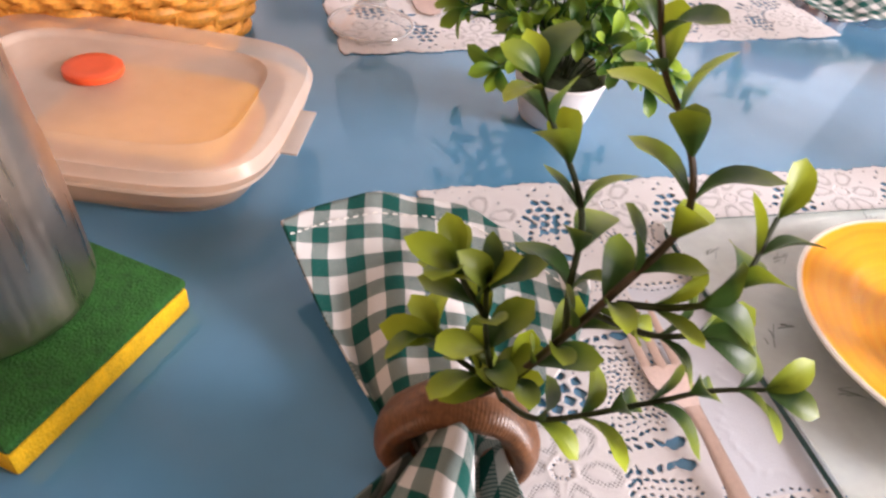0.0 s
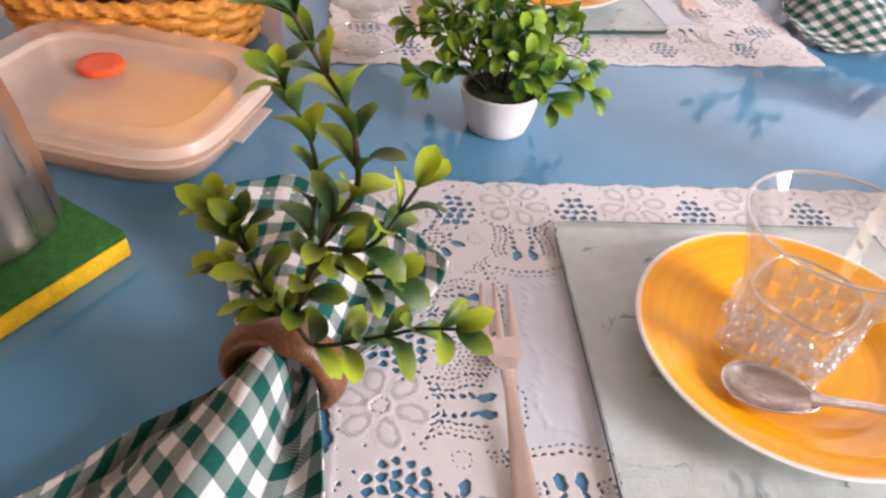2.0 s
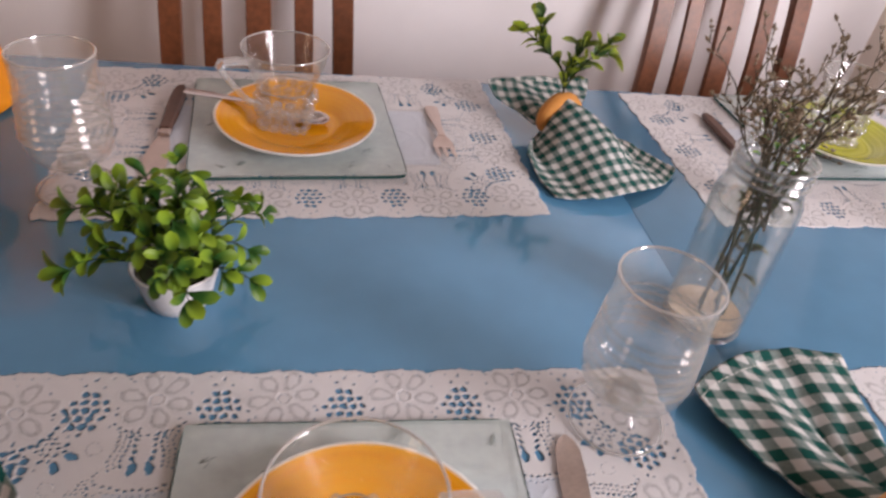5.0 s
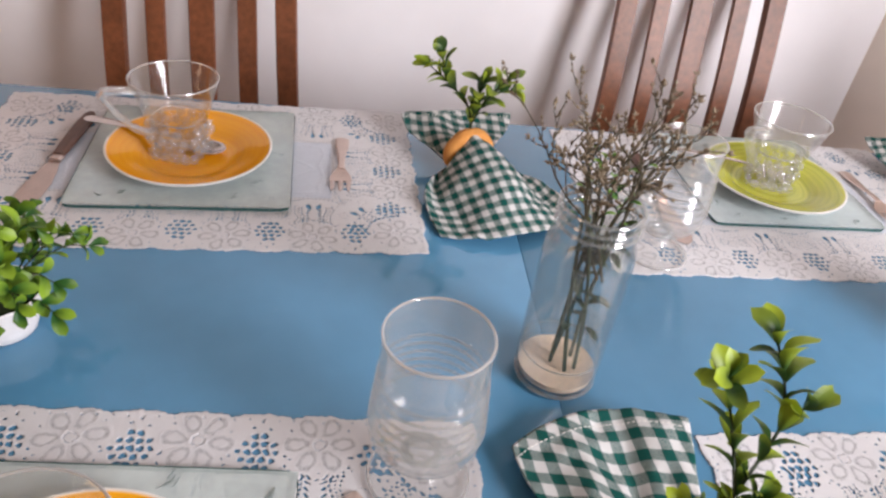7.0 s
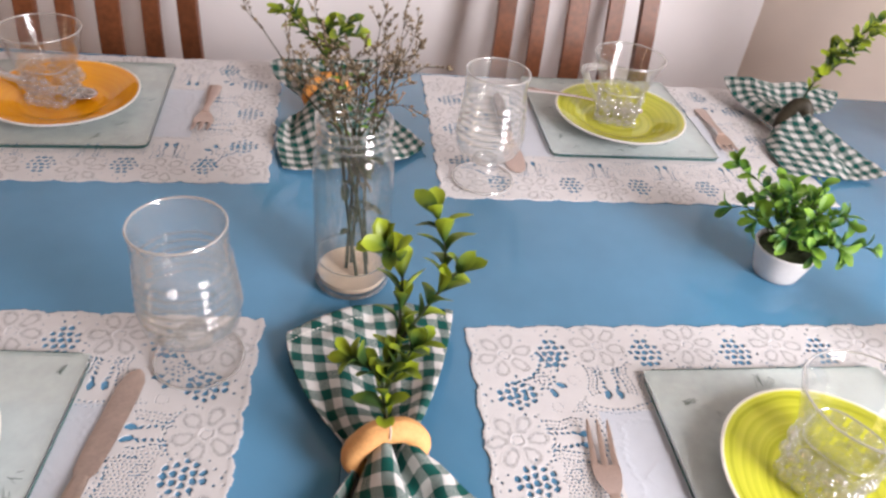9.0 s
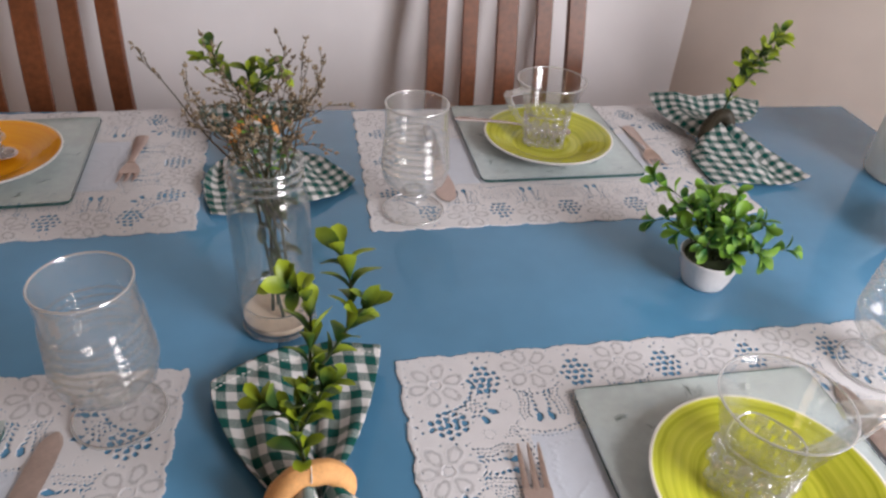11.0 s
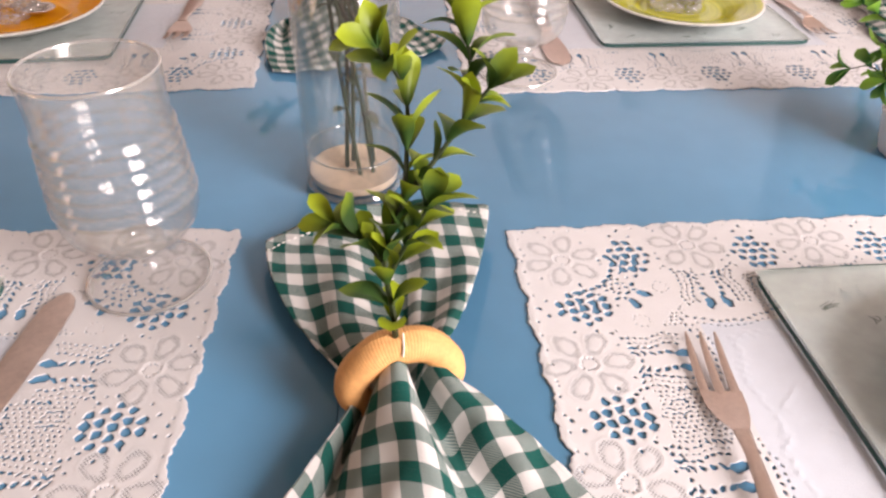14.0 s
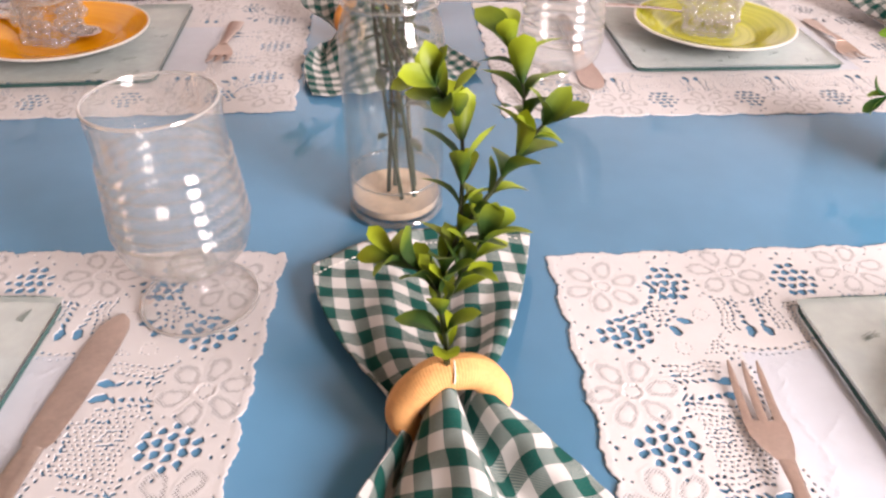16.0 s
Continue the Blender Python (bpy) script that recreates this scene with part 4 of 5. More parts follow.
def build_spoon():
    t = thing("dessert_spoon", "worn steel spoon lying on a glazed plate", "spoon", (0, 0, 0), 0, "spoons")

    def bowl(u, v):
        a, r = 2 * math.pi * u, v
        x, y = 0.0165 * r * math.sin(a), -0.0265 + 0.0265 * r * math.cos(a) * (1.0 - 0.10 * math.cos(a))
        return Vector((x * (1 + 0.12 * math.cos(a)), y, 0.0075 * r ** 2.2))

    bm = sheet(bowl, 32, 8, closed=True)
    part("bowl", bm, M_SPOON, t).modifiers.new("thickness", "SOLIDIFY").thickness = 0.0011
    part("handle", strip([(-0.0500, 0.0052, 0.0072), (-0.058, 0.0038, 0.0090), (-0.075, 0.0030, 0.0125), (-0.105, 0.0036, 0.0150), (-0.15, 0.0066, 0.0160), (-0.176, 0.0080, 0.0158), (-0.183, 0.0045, 0.0155)], thick=0.002), M_SPOON, t)
    return t


def heading(dx, dy):
    """Degrees to turn a thing that points along +y."""
    return math.degrees(math.atan2(-dx, dy))


fork = build_fork()
little_fork = copy_thing(fork, pose(0, 0, 0))
fork.matrix_basis = pose(-0.441, -0.233, ON_LACE, 0, 0, heading(0.005, 0.14))
fork.scale = (1.08, 1.26, 1.1)
little_fork.matrix_basis = pose(-0.121, 0.222, ON_LACE, 0, 0, heading(0.0, -0.16))
little_fork.scale = (1.22, 0.90, 1.0)
copy_thing(fork, pose(0.296, -0.2565, ON_LACE, 0, 0, heading(0.008, 0.12)))
copy_thing(little_fork, pose(0.631, 0.216, ON_LACE, 0, 0, heading(-0.003, -0.14)))
knife = build_knife()
knife.matrix_basis = pose(-0.099, -0.192, ON_LACE, 0, 0, heading(0.019, 0.128))
knife.scale = (1.15, 1.05, 1.0)
copy_thing(knife, pose(0.625, -0.220, ON_LACE, 0, 0, heading(0.004, 0.13)))
spreader = build_spreader()
spreader.matrix_basis = pose(-0.461, 0.167, ON_LACE, 0, 0, heading(-0.011, -0.217))
spreader.scale = (1.1, 1.33, 1.0)
copy_thing(spreader, pose(0.299, 0.150, ON_LACE, 0, 0, heading(-0.002, -0.2)))
spoon = build_spoon()
spoon.matrix_basis = pose(-0.330, -0.327, ON_PLATE + 0.0075, -1.6, 0, heading(-0.19, 0.085))
copy_thing(spoon, pose(0.411, -0.376, ON_PLATE + 0.001, 0, 0, heading(-0.19, 0.06)))
copy_thing(spoon, pose(-0.262, 0.283, ON_PLATE + 0.001, 0, 0, heading(0.19, -0.05)))
copy_thing(spoon, pose(0.5205, 0.311, ON_PLATE + 0.001, 0, 0, heading(0.19, -0.04)))


# ---- napkins ----
def napkin(ring, up, low, folds, phase, label, lift=(0, 0), bow=(0.012, 0.015), pinch=0.019, flare=(1.8, 1.8, 2.0, 2.0), skew=(0.0, 0.0), crown=(0.0, 0.0), fine=1.0):
    """A cloth gathered in a ring: up and low are the two corners (left, right) of its far and near fans."""
    c = Vector((*ring, 0))
    ends = [[Vector((*p, 0)) for p in low], [Vector((*p, 0)) for p in up]]
    across = ((ends[0][1] - ends[0][0]).normalized() + (ends[1][1] - ends[1][0]).normalized()).normalized()
    nu, nv = 110, 130

    def fn(u, v):
        s, w = u * 2 - 1, v * 2 - 1
        top = w >= 0
        k, e = abs(w), ends[1] if top else ends[0]
        mid = (e[0] + e[1]) / 2
        left, right = flare[2:] if top else flare[:2]
        g = 1 - (1 - k) ** (left + (right - left) * u)
        out = (mid - c).normalized()
        q = c + (mid - c) * k + (e[1] - e[0]) * 0.5 * s * g + across * pinch * s * (1 - g)
        q += out * bow[1 if top else 0] * (1 - s * s) * k * k
        # broad crests with tight creases between them, deepest at the ring
        fan = folds[1 if top else 0]
        turn = fan * math.pi * s + phase + (0.9 if top else -0.7) * k + 0.35 * math.sin(3 * s + phase)
        deep = 0.024 * math.exp(-(k / (0.38 if top else 0.42)) ** 1.6) + 0.0075 * (1 - 0.55 * k)
        half = (e[1] - e[0]).length * 0.5 * g + pinch * (1 - g)
        q += across * half * 0.80 / (fan * math.pi) * math.sin(turn + 0.35) * (0.25 + 0.75 * math.exp(-(k / 0.6) ** 2))
        z = 0.0038 + deep * (0.5 + 0.5 * math.cos(turn)) + 0.010 * math.exp(-(w / 0.2) ** 2) * (1 - s * s)
        second = 0.5 + 0.5 * math.sin(fan * 2.6 * math.pi * s + 2.3 * phase - 2 * k)
        z += 0.0042 * second * math.exp(-((k - 0.35) / 0.3) ** 2)
        z += crown[1 if top else 0] * math.exp(-(s / 0.38) ** 2) * math.sin(math.pi * min(k * 0.85 + 0.12, 1))
        z += 0.0045 * noise.noise(Vector((q.x * 24, q.y * 24, phase * 3))) * (0.4 + k) + 0.0022 * noise.noise(Vector((q.x * 70, q.y * 60, phase)))
        if top:
            z += (lift[0] * (1 - s) / 2 + lift[1] * (1 + s) / 2) * k ** 1.5
        q.z = TOP + max(z, 0.0042) + 0.0012
        return q

    grid = [[fn(i / nu, j / nv) for i in range(nu + 1)] for j in range(nv + 1)]
    # the checks follow the cloth's own length in both ways
    du, dv = [], [[0.0] * (nu + 1) for _ in range(nv + 1)]
    for row in grid:
        run = [0.0]
        for a, b in zip(row, row[1:]):
            run.append(run[-1] + (b - a).length)
        middle = run[nu // 2]
        du.append([r - middle for r in run])
    h = nv // 2
    for i in range(nu + 1):
        for j in range(h + 1, nv + 1):
            dv[j][i] = dv[j - 1][i] + (grid[j][i] - grid[j - 1][i]).length
        for j in range(h - 1, -1, -1):
            dv[j][i] = dv[j + 1][i] - (grid[j][i] - grid[j + 1][i]).length

    def uv(u, v):
        i, j = round(u * nu), round(v * nv)
        a, b = du[j][i], dv[j][i]
        lean = skew[1 if j >= h else 0]
        return (a * fine + 0.3, (b + lean * min(a, 0.0)) * fine + 0.3)

    ob = lone("cloth_napkin", sheet(lambda u, v: grid[round(v * nv)][round(u * nu)], nu, nv, uv), M_GINGHAM, label, "napkin", group="gingham napkins")
    ob.modifiers.new("thickness", "SOLIDIFY").thickness = 0.0014
    return ob


def stitches(ob, at, material):
    """White hem stitches along one row of a napkin's cloth."""
    me, bm = ob.data, bmesh.new()
    row = [me.vertices[at * 111 + i].co + Vector((0, 0, 0.0012)) for i in range(111)]
    for i in range(1, 108, 3):
        tube(bm, [row[i], row[i + 1], row[i + 2].lerp(row[i + 1], 0.4)], 0.00045, 0.00045, 4)
    tagged(part("hem_stitches", bm, material, ob, "white hem stitching"), kind="stuff")


def yarn_ring(x, y, rz, material, label, major=0.0265, minor=0.0098, ridges=0.00022, flat=1.0, z=0.017):
    """A ring standing on edge, wound in thread."""

    def fn(u, v):
        a, b = 2 * math.pi * u, 2 * math.pi * v
        q = minor + ridges * math.sin(120 * a + 0.6 * math.sin(b)) + 0.0003 * math.sin(7 * a + b)
        r = major + q * math.cos(b)
        return Vector((r * math.cos(a), q * flat * math.sin(b), r * math.sin(a) * (1.0 if math.sin(a) > 0 else 0.66)))

    bm = sheet(fn, 480, 14, closed=True)
    return lone("napkin_ring", bm, material, label, "napkin ring", where=(x, y, TOP + z + 0.008), rz=rz, group="napkin rings")


GING = "green and white gingham napkin gathered in a ring"
CLOTHS = [
    napkin((-0.570, -0.315), ((-0.628, -0.176), (-0.470, -0.234)), ((-0.742, -0.432), (-0.552, -0.455)), (1.6, 1.3), 0.4, GING + " of brown wood", (0.036, 0.022), (0.03, 0.044), flare=(2.0, 1.5, 1.05, 1.7), skew=(0.6, 0.1), crown=(0.020, 0.006)),
    napkin((0.112, -0.299), ((0.024, -0.161), (0.177, -0.138)), ((0.022, -0.425), (0.232, -0.425)), (1.9, 1.7), 1.2, GING + " of cream yarn", (0.014, 0.016), (0.015, 0.022), flare=(1.4, 1.5, 1.9, 1.2), skew=(0.3, 0.55), crown=(0.018, 0.0)),
    napkin((0.044, 0.302), ((-0.042, 0.378), (0.118, 0.405)), ((-0.010, 0.140), (0.183, 0.208)), (1.3, 1.4), 0.2, GING + " of orange yarn", (0.036, 0.030), (0.030, 0.012), flare=(4.4, 3.6, 1.6, 1.6), skew=(0.0, 0.5), crown=(0.024, 0.0), fine=1.16),
    napkin((0.754, 0.292), ((0.693, 0.414), (0.868, 0.380)), ((0.692, 0.168), (0.845, 0.168)), (1.5, 1.4), 2.2, GING + " of dark wood", (0.034, 0.028), (0.012, 0.012), flare=(3.0, 1.2, 1.6, 1.6), skew=(0.4, 0.2), crown=(0.018, 0.0), fine=1.16),
]
for cloth in CLOTHS:
    stitches(cloth, 125, M_PORCELAIN)
yarn_ring(-0.569, -0.314, -18, M_RING_BROWN, "brown carved wooden napkin ring round a gingham napkin", ridges=0.00007, flat=1.75, major=0.0285, minor=0.0068)
cream_ring = yarn_ring(0.112, -0.297, 12, M_RING_CREAM, "cream yarn-wound napkin ring round a gingham napkin", flat=1.15, minor=0.0090, ridges=0.00014)
yarn_ring(0.044, 0.304, 22, M_RING_ORANGE, "orange yarn-wound napkin ring round a gingham napkin", flat=1.15)
yarn_ring(0.753, 0.293, 22, M_RING_DARK, "dark wooden napkin ring round a gingham napkin", ridges=0.0006)
part("thread_end", tube(bmesh.new(), [Vector((-0.001, -0.0108, 0.0290)), Vector((0.0, -0.0085, 0.0325)), Vector((0.0012, -0.002, 0.0366))], 0.0005, 0.0004, 5), M_PORCELAIN, cream_ring, "loose white thread end")


# ---- leaves and sprigs ----
def leaf_mesh(name, material, length, width, curl, tip, point=0.58):
    """An obovate leaf along +y, folded on its midrib and curling back."""

    def fn(u, v):
        s = u * 2 - 1
        w = width * 1.55 * v ** tip * max(1 - v ** (4.4 - 2 * point), 0) ** point + 0.0009 * (1 - v)
        y = length * v
        return Vector((s * w * 0.5, y * (1 - 0.1 * curl * v), 0.20 * width * abs(s) ** 1.4 * math.sin(math.pi * min(v + 0.05, 1)) - curl * length * (v ** 2.0) * 0.38 + 0.05 * length * math.sin(math.pi * v)))

    bm = sheet(fn, 4, 7, lambda u, v: (u, v))
    bmesh.ops.remove_doubles(bm, verts=bm.verts, dist=0.00003)
    me = bpy.data.meshes.new(name)
    bm.to_mesh(me)
    bm.free()
    me.materials.append(material)
    me.polygons.foreach_set("use_smooth", [True] * len(me.polygons))
    return me


LEAVES = [leaf_mesh("leaf", M_LEAF, n, w, c, t, p) for n, w, c, t, p in ((0.0285, 0.0158, 0.3, 0.80, 0.62), (0.0300, 0.0164, 0.6, 0.88, 0.70), (0.0290, 0.0158, 1.1, 0.82, 0.66), (0.0275, 0.0150, 0.9, 0.78, 0.80), (0.0255, 0.0150, -0.4, 0.82, 0.62))]
LEAVES_POT = [leaf_mesh("leaf", M_LEAF_POT, 0.0225, 0.0122, c, t, 0.68) for c, t in ((0.3, 0.85), (0.6, 0.95), (0.9, 0.82))]

LEAVES_DULL = [leaf_mesh("leaf", M_LEAF_DULL, 0.0225, 0.0108, c, 0.85, 0.8) for c in (0.3, 0.8)]
LEAVES_BUSH = [leaf_mesh("leaf", M_LEAF_BUSH, 0.0225, 0.0128, c, t, p) for c, t, p in ((0.2, 0.85, 0.65), (0.5, 0.95, 0.75), (0.8, 0.82, 0.70))]


def place_leaf(parent, meshes, rnd, at, way, normal, size):
    y = way.normalized()
    z = (normal - y * normal.dot(y)).normalized()
    x = y.cross(z)
    ob = new("leaf", rnd.choice(meshes))
    ob.parent = parent
    r = Matrix((x, y, z)).transposed().to_4x4()
    ob.matrix_basis = Matrix.Translation(at) @ r @ Matrix.Diagonal((size * rnd.uniform(0.9, 1.1), size, size, 1))


def leafy(parent, line, rnd, meshes, gap, size, start=0.25, spread=0.9, tipped=True, lift=0.2):
    """Leaves in crossing pairs along a stem's line."""
    pts = smooth_line(line, 8)
    total = sum((b - a).length for a, b in zip(pts, pts[1:]))
    run, nxt, turn = 0.0, start * total, rnd.uniform(0, 3)
    for a, b in zip(pts, pts[1:]):
        run += (b - a).length
        if run < nxt:
            continue
        nxt = run + gap * rnd.uniform(0.8, 1.2)
        way = (b - a).normalized()
        side = way.orthogonal().normalized()
        side.rotate(Matrix.Rotation(turn, 3, way))
        turn += math.pi / 2 + rnd.uniform(-0.35, 0.35)
        for s in (-1, 1):
            d = (way * rnd.uniform(0.6, 1.2) + side * s * spread + Vector((0, 0, lift))).normalized()
            place_leaf(parent, meshes, rnd, b + d * 0.001, d, way + Vector((0, 0, 0.5)) - d * 0.2, size * rnd.uniform(0.75, 1.12))
    if tipped:
        way = (pts[-1] - pts[-3]).normalized()
        for s in (-1, 1):
            d = (way + way.orthogonal().normalized() * 0.45 * s).normalized()
            place_leaf(parent, meshes, rnd, pts[-1], d, Vector((0, -0.6, 0.8)), size * rnd.uniform(0.7, 0.95))


def sprig(origin, branches, seed, label, size=0.95, gap=0.0088):
    """Branches are lines in the room; the first is the main stem."""
    t = thing("leaf_sprig", label, "sprig", origin, 0, "leaf sprigs in the napkins")
    rnd = random.Random(seed)
    o = Vector(origin)
    for i, line in enumerate(branches):
        local = [Vector(p) - o for p in line]
        bm = tube(bmesh.new(), smooth_line(local, 8), 0.0017 if i == 0 else 0.0013, 0.0008, 6)
        part("stem", bm, M_TWIG if i == 0 and seed == 5 else M_STEM, t)
        leafy(t, local, rnd, LEAVES, gap, size, start=0.10 if i == 0 else 0.16)
    return t


SPRIG = "artificial sprig with yellow-green leaves tucked in a napkin ring"
ring_top = TOP + 0.052
sprig((0.110, -0.297, ring_top), [
    [(0.110, -0.297, ring_top), (0.109, -0.302, 0.828), (0.106, -0.298, 0.860), (0.115, -0.285, 0.880), (0.134, -0.268, 0.898), (0.147, -0.255, 0.912), (0.148, -0.237, 0.933), (0.142, -0.225, 0.950)],
    [(0.115, -0.285, 0.880), (0.118, -0.262, 0.897), (0.118, -0.240, 0.915), (0.106, -0.246, 0.938)],
    [(0.147, -0.255, 0.912), (0.152, -0.255, 0.917), (0.156, -0.255, 0.922)],
    [(0.107, -0.299, 0.856), (0.095, -0.293, 0.868), (0.084, -0.290, 0.874)],
    [(0.107, -0.299, 0.848), (0.116, -0.296, 0.866), (0.127, -0.288, 0.882)],
], 3, SPRIG, 0.90, 0.0080)
sprig((-0.566, -0.311, ring_top), [
    [(-0.566, -0.311, ring_top), (-0.558, -0.326, 0.832), (-0.549, -0.337, 0.866), (-0.540, -0.345, 0.897), (-0.529, -0.345, 0.916), (-0.528, -0.341, 0.931), (-0.531, -0.331, 0.944), (-0.539, -0.328, 0.957), (-0.549, -0.330, 0.980)],
    [(-0.549, -0.337, 0.866), (-0.548, -0.330, 0.882), (-0.545, -0.322, 0.900), (-0.546, -0.312, 0.911), (-0.551, -0.303, 0.922), (-0.559, -0.299, 0.939)],
    [(-0.540, -0.345, 0.888), (-0.529, -0.358, 0.898), (-0.520, -0.364, 0.909), (-0.506, -0.353, 0.924)],
    [(-0.558, -0.322, 0.815), (-0.548, -0.338, 0.821), (-0.518, -0.351, 0.841), (-0.502, -0.357, 0.852), (-0.488, -0.365, 0.860)],
    [(-0.558, -0.322, 0.815), (-0.568, -0.328, 0.842), (-0.574, -0.330, 0.866), (-0.577, -0.330, 0.888)],
    [(-0.575, -0.330, 0.872), (-0.582, -0.328, 0.884), (-0.586, -0.326, 0.892)],
    [(-0.564, -0.326, 0.830), (-0.578, -0.322, 0.842), (-0.586, -0.318, 0.850)],
    [(-0.544, -0.341, 0.880), (-0.530, -0.352, 0.880), (-0.517, -0.358, 0.884)],
], 5, SPRIG, 0.80, 0.0118)
sprig((0.044, 0.306, ring_top), [
    [(0.044, 0.306, ring_top), (0.036, 0.311, 0.838), (0.010, 0.326, 0.862), (-0.015, 0.338, 0.878)],
    [(0.042, 0.307, 0.815), (0.050, 0.298, 0.845), (0.061, 0.286, 0.872), (0.073, 0.277, 0.892)],
    [(0.042, 0.307, 0.820), (0.044, 0.301, 0.850), (0.046, 0.294, 0.880)],
    [(0.061, 0.286, 0.868), (0.074, 0.290, 0.872), (0.084, 0.292, 0.872)],
    [(0.012, 0.325, 0.860), (0.002, 0.326, 0.882), (-0.004, 0.326, 0.898)],
], 8, SPRIG, 1.0, 0.0120)
sprig((0.754, 0.294, ring_top), [
    [(0.754, 0.294, ring_top), (0.753, 0.282, 0.846), (0.750, 0.259, 0.885), (0.745, 0.229, 0.928), (0.742, 0.204, 0.962)],
    [(0.753, 0.274, 0.855), (0.764, 0.262, 0.882), (0.772, 0.254, 0.904)],
    [(0.751, 0.266, 0.872), (0.740, 0.256, 0.890), (0.734, 0.250, 0.905)],
    [(0.747, 0.239, 0.912), (0.758, 0.230, 0.928), (0.764, 0.224, 0.940)],
], 11, SPRIG, 0.9, 0.0115)


# ---- small potted plants ----
def potted_plant(x, y, seed, label, height, spread, n, shoots, leaves=LEAVES_POT):
    t = thing("potted_plant", label, "potted plant", (x, y, TOP + 0.0004), 0, "small potted plants")
    pot = [(0, 0.0), (0.0245, 0.0), (0.0262, 0.0012), (0.0290, 0.010), (0.0325, 0.024), (0.0350, 0.0345), (0.0366, 0.0400), (0.0358, 0.0413), (0.0342, 0.0400), (0.0325, 0.031), (0, 0.031)]
    part("pot", lathe(pot, 56), M_POT, t, "plain white plastic pot")

    def moss(u, v):
        a, r = 2 * math.pi * u, 0.0310 * v
        p = Vector((r * math.cos(a), r * math.sin(a), 0.037))
        p.z += 0.004 * noise.noise(p * 90) + 0.006 * (1 - v)
        return p

    part("filling", sheet(moss, 28, 6, closed=True), M_SOIL, t, "dark moss in the pot")
    rnd = random.Random(seed)
    lines = []
    for i in range(n):
        a = i * 2.399 + rnd.uniform(-0.3, 0.3)
        lean = math.sqrt((i + 0.5) / n)
        reach, top = spread * lean * rnd.uniform(0.8, 1.1), height * (1.0 - 0.40 * lean ** 1.6) * rnd.uniform(0.85, 1.1)
        d = Vector((math.cos(a), math.sin(a), 0))
        p0 = d * 0.014 * lean + Vector((0, 0, 0.036))
        rise = top - 0.036
        lines.append([p0, p0 + d * reach * 0.25 + Vector((0, 0, rise * 0.62)), p0 + d * reach * 0.60 + Vector((0, 0, rise * (0.98 + 0.10 * lean))), Vector((d.x * reach, d.y * reach, 0.036 + rise * (1.0 - 0.05 * lean)))])
    lines += [[Vector(p) for p in s] for s in shoots]
    for line in lines:
        part("stem", tube(bmesh.new(), smooth_line(line, 5), 0.0010, 0.0005, 5), M_STEM, t)
        leafy(t, line, rnd, leaves, 0.0140, rnd.uniform(0.9, 1.15), start=0.34, spread=0.9, lift=0.45)
    return t


potted_plant(-0.407, -0.020, 21, "leafy green artificial plant in a small white pot", 0.108, 0.094, 28, [
    [(0, 0, 0.042), (0.01, 0.0, 0.08), (0.008, 0.0, 0.11), (0.010, 0.0, 0.138)]])
bushy = potted_plant(0.569, -0.043, 34, "bushy green artificial plant in a white pot with trailing shoots", 0.116, 0.070, 24, [
    [(0, 0, 0.036), (0.030, -0.012, 0.052), (0.056, -0.020, 0.058), (0.086, -0.026, 0.058)],
    [(0, 0, 0.036), (-0.026, 0.008, 0.088), (-0.056, 0.016, 0.116), (-0.084, 0.024, 0.132)]], LEAVES_BUSH)
bushy.scale = (0.95, 0.95, 0.95)

# ---- glass jar with dried flowers ----
jar = thing("glass_jar_vase", "clear glass jar with sand used as a flower vase", "vase", (0.083, -0.064, TOP + 0.0004))
outer = [(0, 0.002), (0.030, 0.0), (0.0345, 0.001), (0.0372, 0.006), (0.0378, 0.02), (0.0378, 0.132), (0.0370, 0.140), (0.0338, 0.149), (0.0322, 0.153), (0.0322, 0.157), (0.0336, 0.158), (0.0336, 0.161), (0.0324, 0.163), (0.0336, 0.166), (0.0336, 0.169), (0.0324, 0.171), (0.0332, 0.174), (0.0326, 0.1765), (0.0312, 0.1765)]
inner = [(0.0302, 0.174), (0.0300, 0.154), (0.0318, 0.148), (0.0350, 0.139), (0.0357, 0.13), (0.0357, 0.02), (0.0345, 0.008), (0.030, 0.0055), (0, 0.005)]
part("jar", lathe([(r, z * 1.06) for r, z in outer + inner], 72), M_JAR, jar, "clear threaded glass jar")
for z in (0.1695, 0.1775, 0.1862):
    part("thread", glass_bead(0.0335, z, 0.0015), M_THREAD, jar, "raised glass thread")
part("base_edge", glass_bead(0.0358, 0.0045, 0.0022), M_THREAD, jar, "thick glass bottom edge")
part("sand_layer", lathe([(0, 0.0056), (0.0298, 0.0060), (0.0344, 0.0088), (0.0350, 0.0150), (0.030, 0.0138), (0.015, 0.0128), (0, 0.0130)], 56), M_SAND, jar, "beige sand at the bottom of the jar")
# added glass ring draws the bright line at the water level; no water modelled
part("water_line", glass_bead(0.0350, 0.0330, 0.0008), M_THREAD, jar, "thin ring added for the bright water line above the sand")
bouquet = thing("dried_flowers", "bunch of thin dried flower stems with tiny buds in a jar", "flowers", (0.083, -0.064, TOP + 0.0138))
rnd = random.Random(77)
buds, twigs = bmesh.new(), bmesh.new()


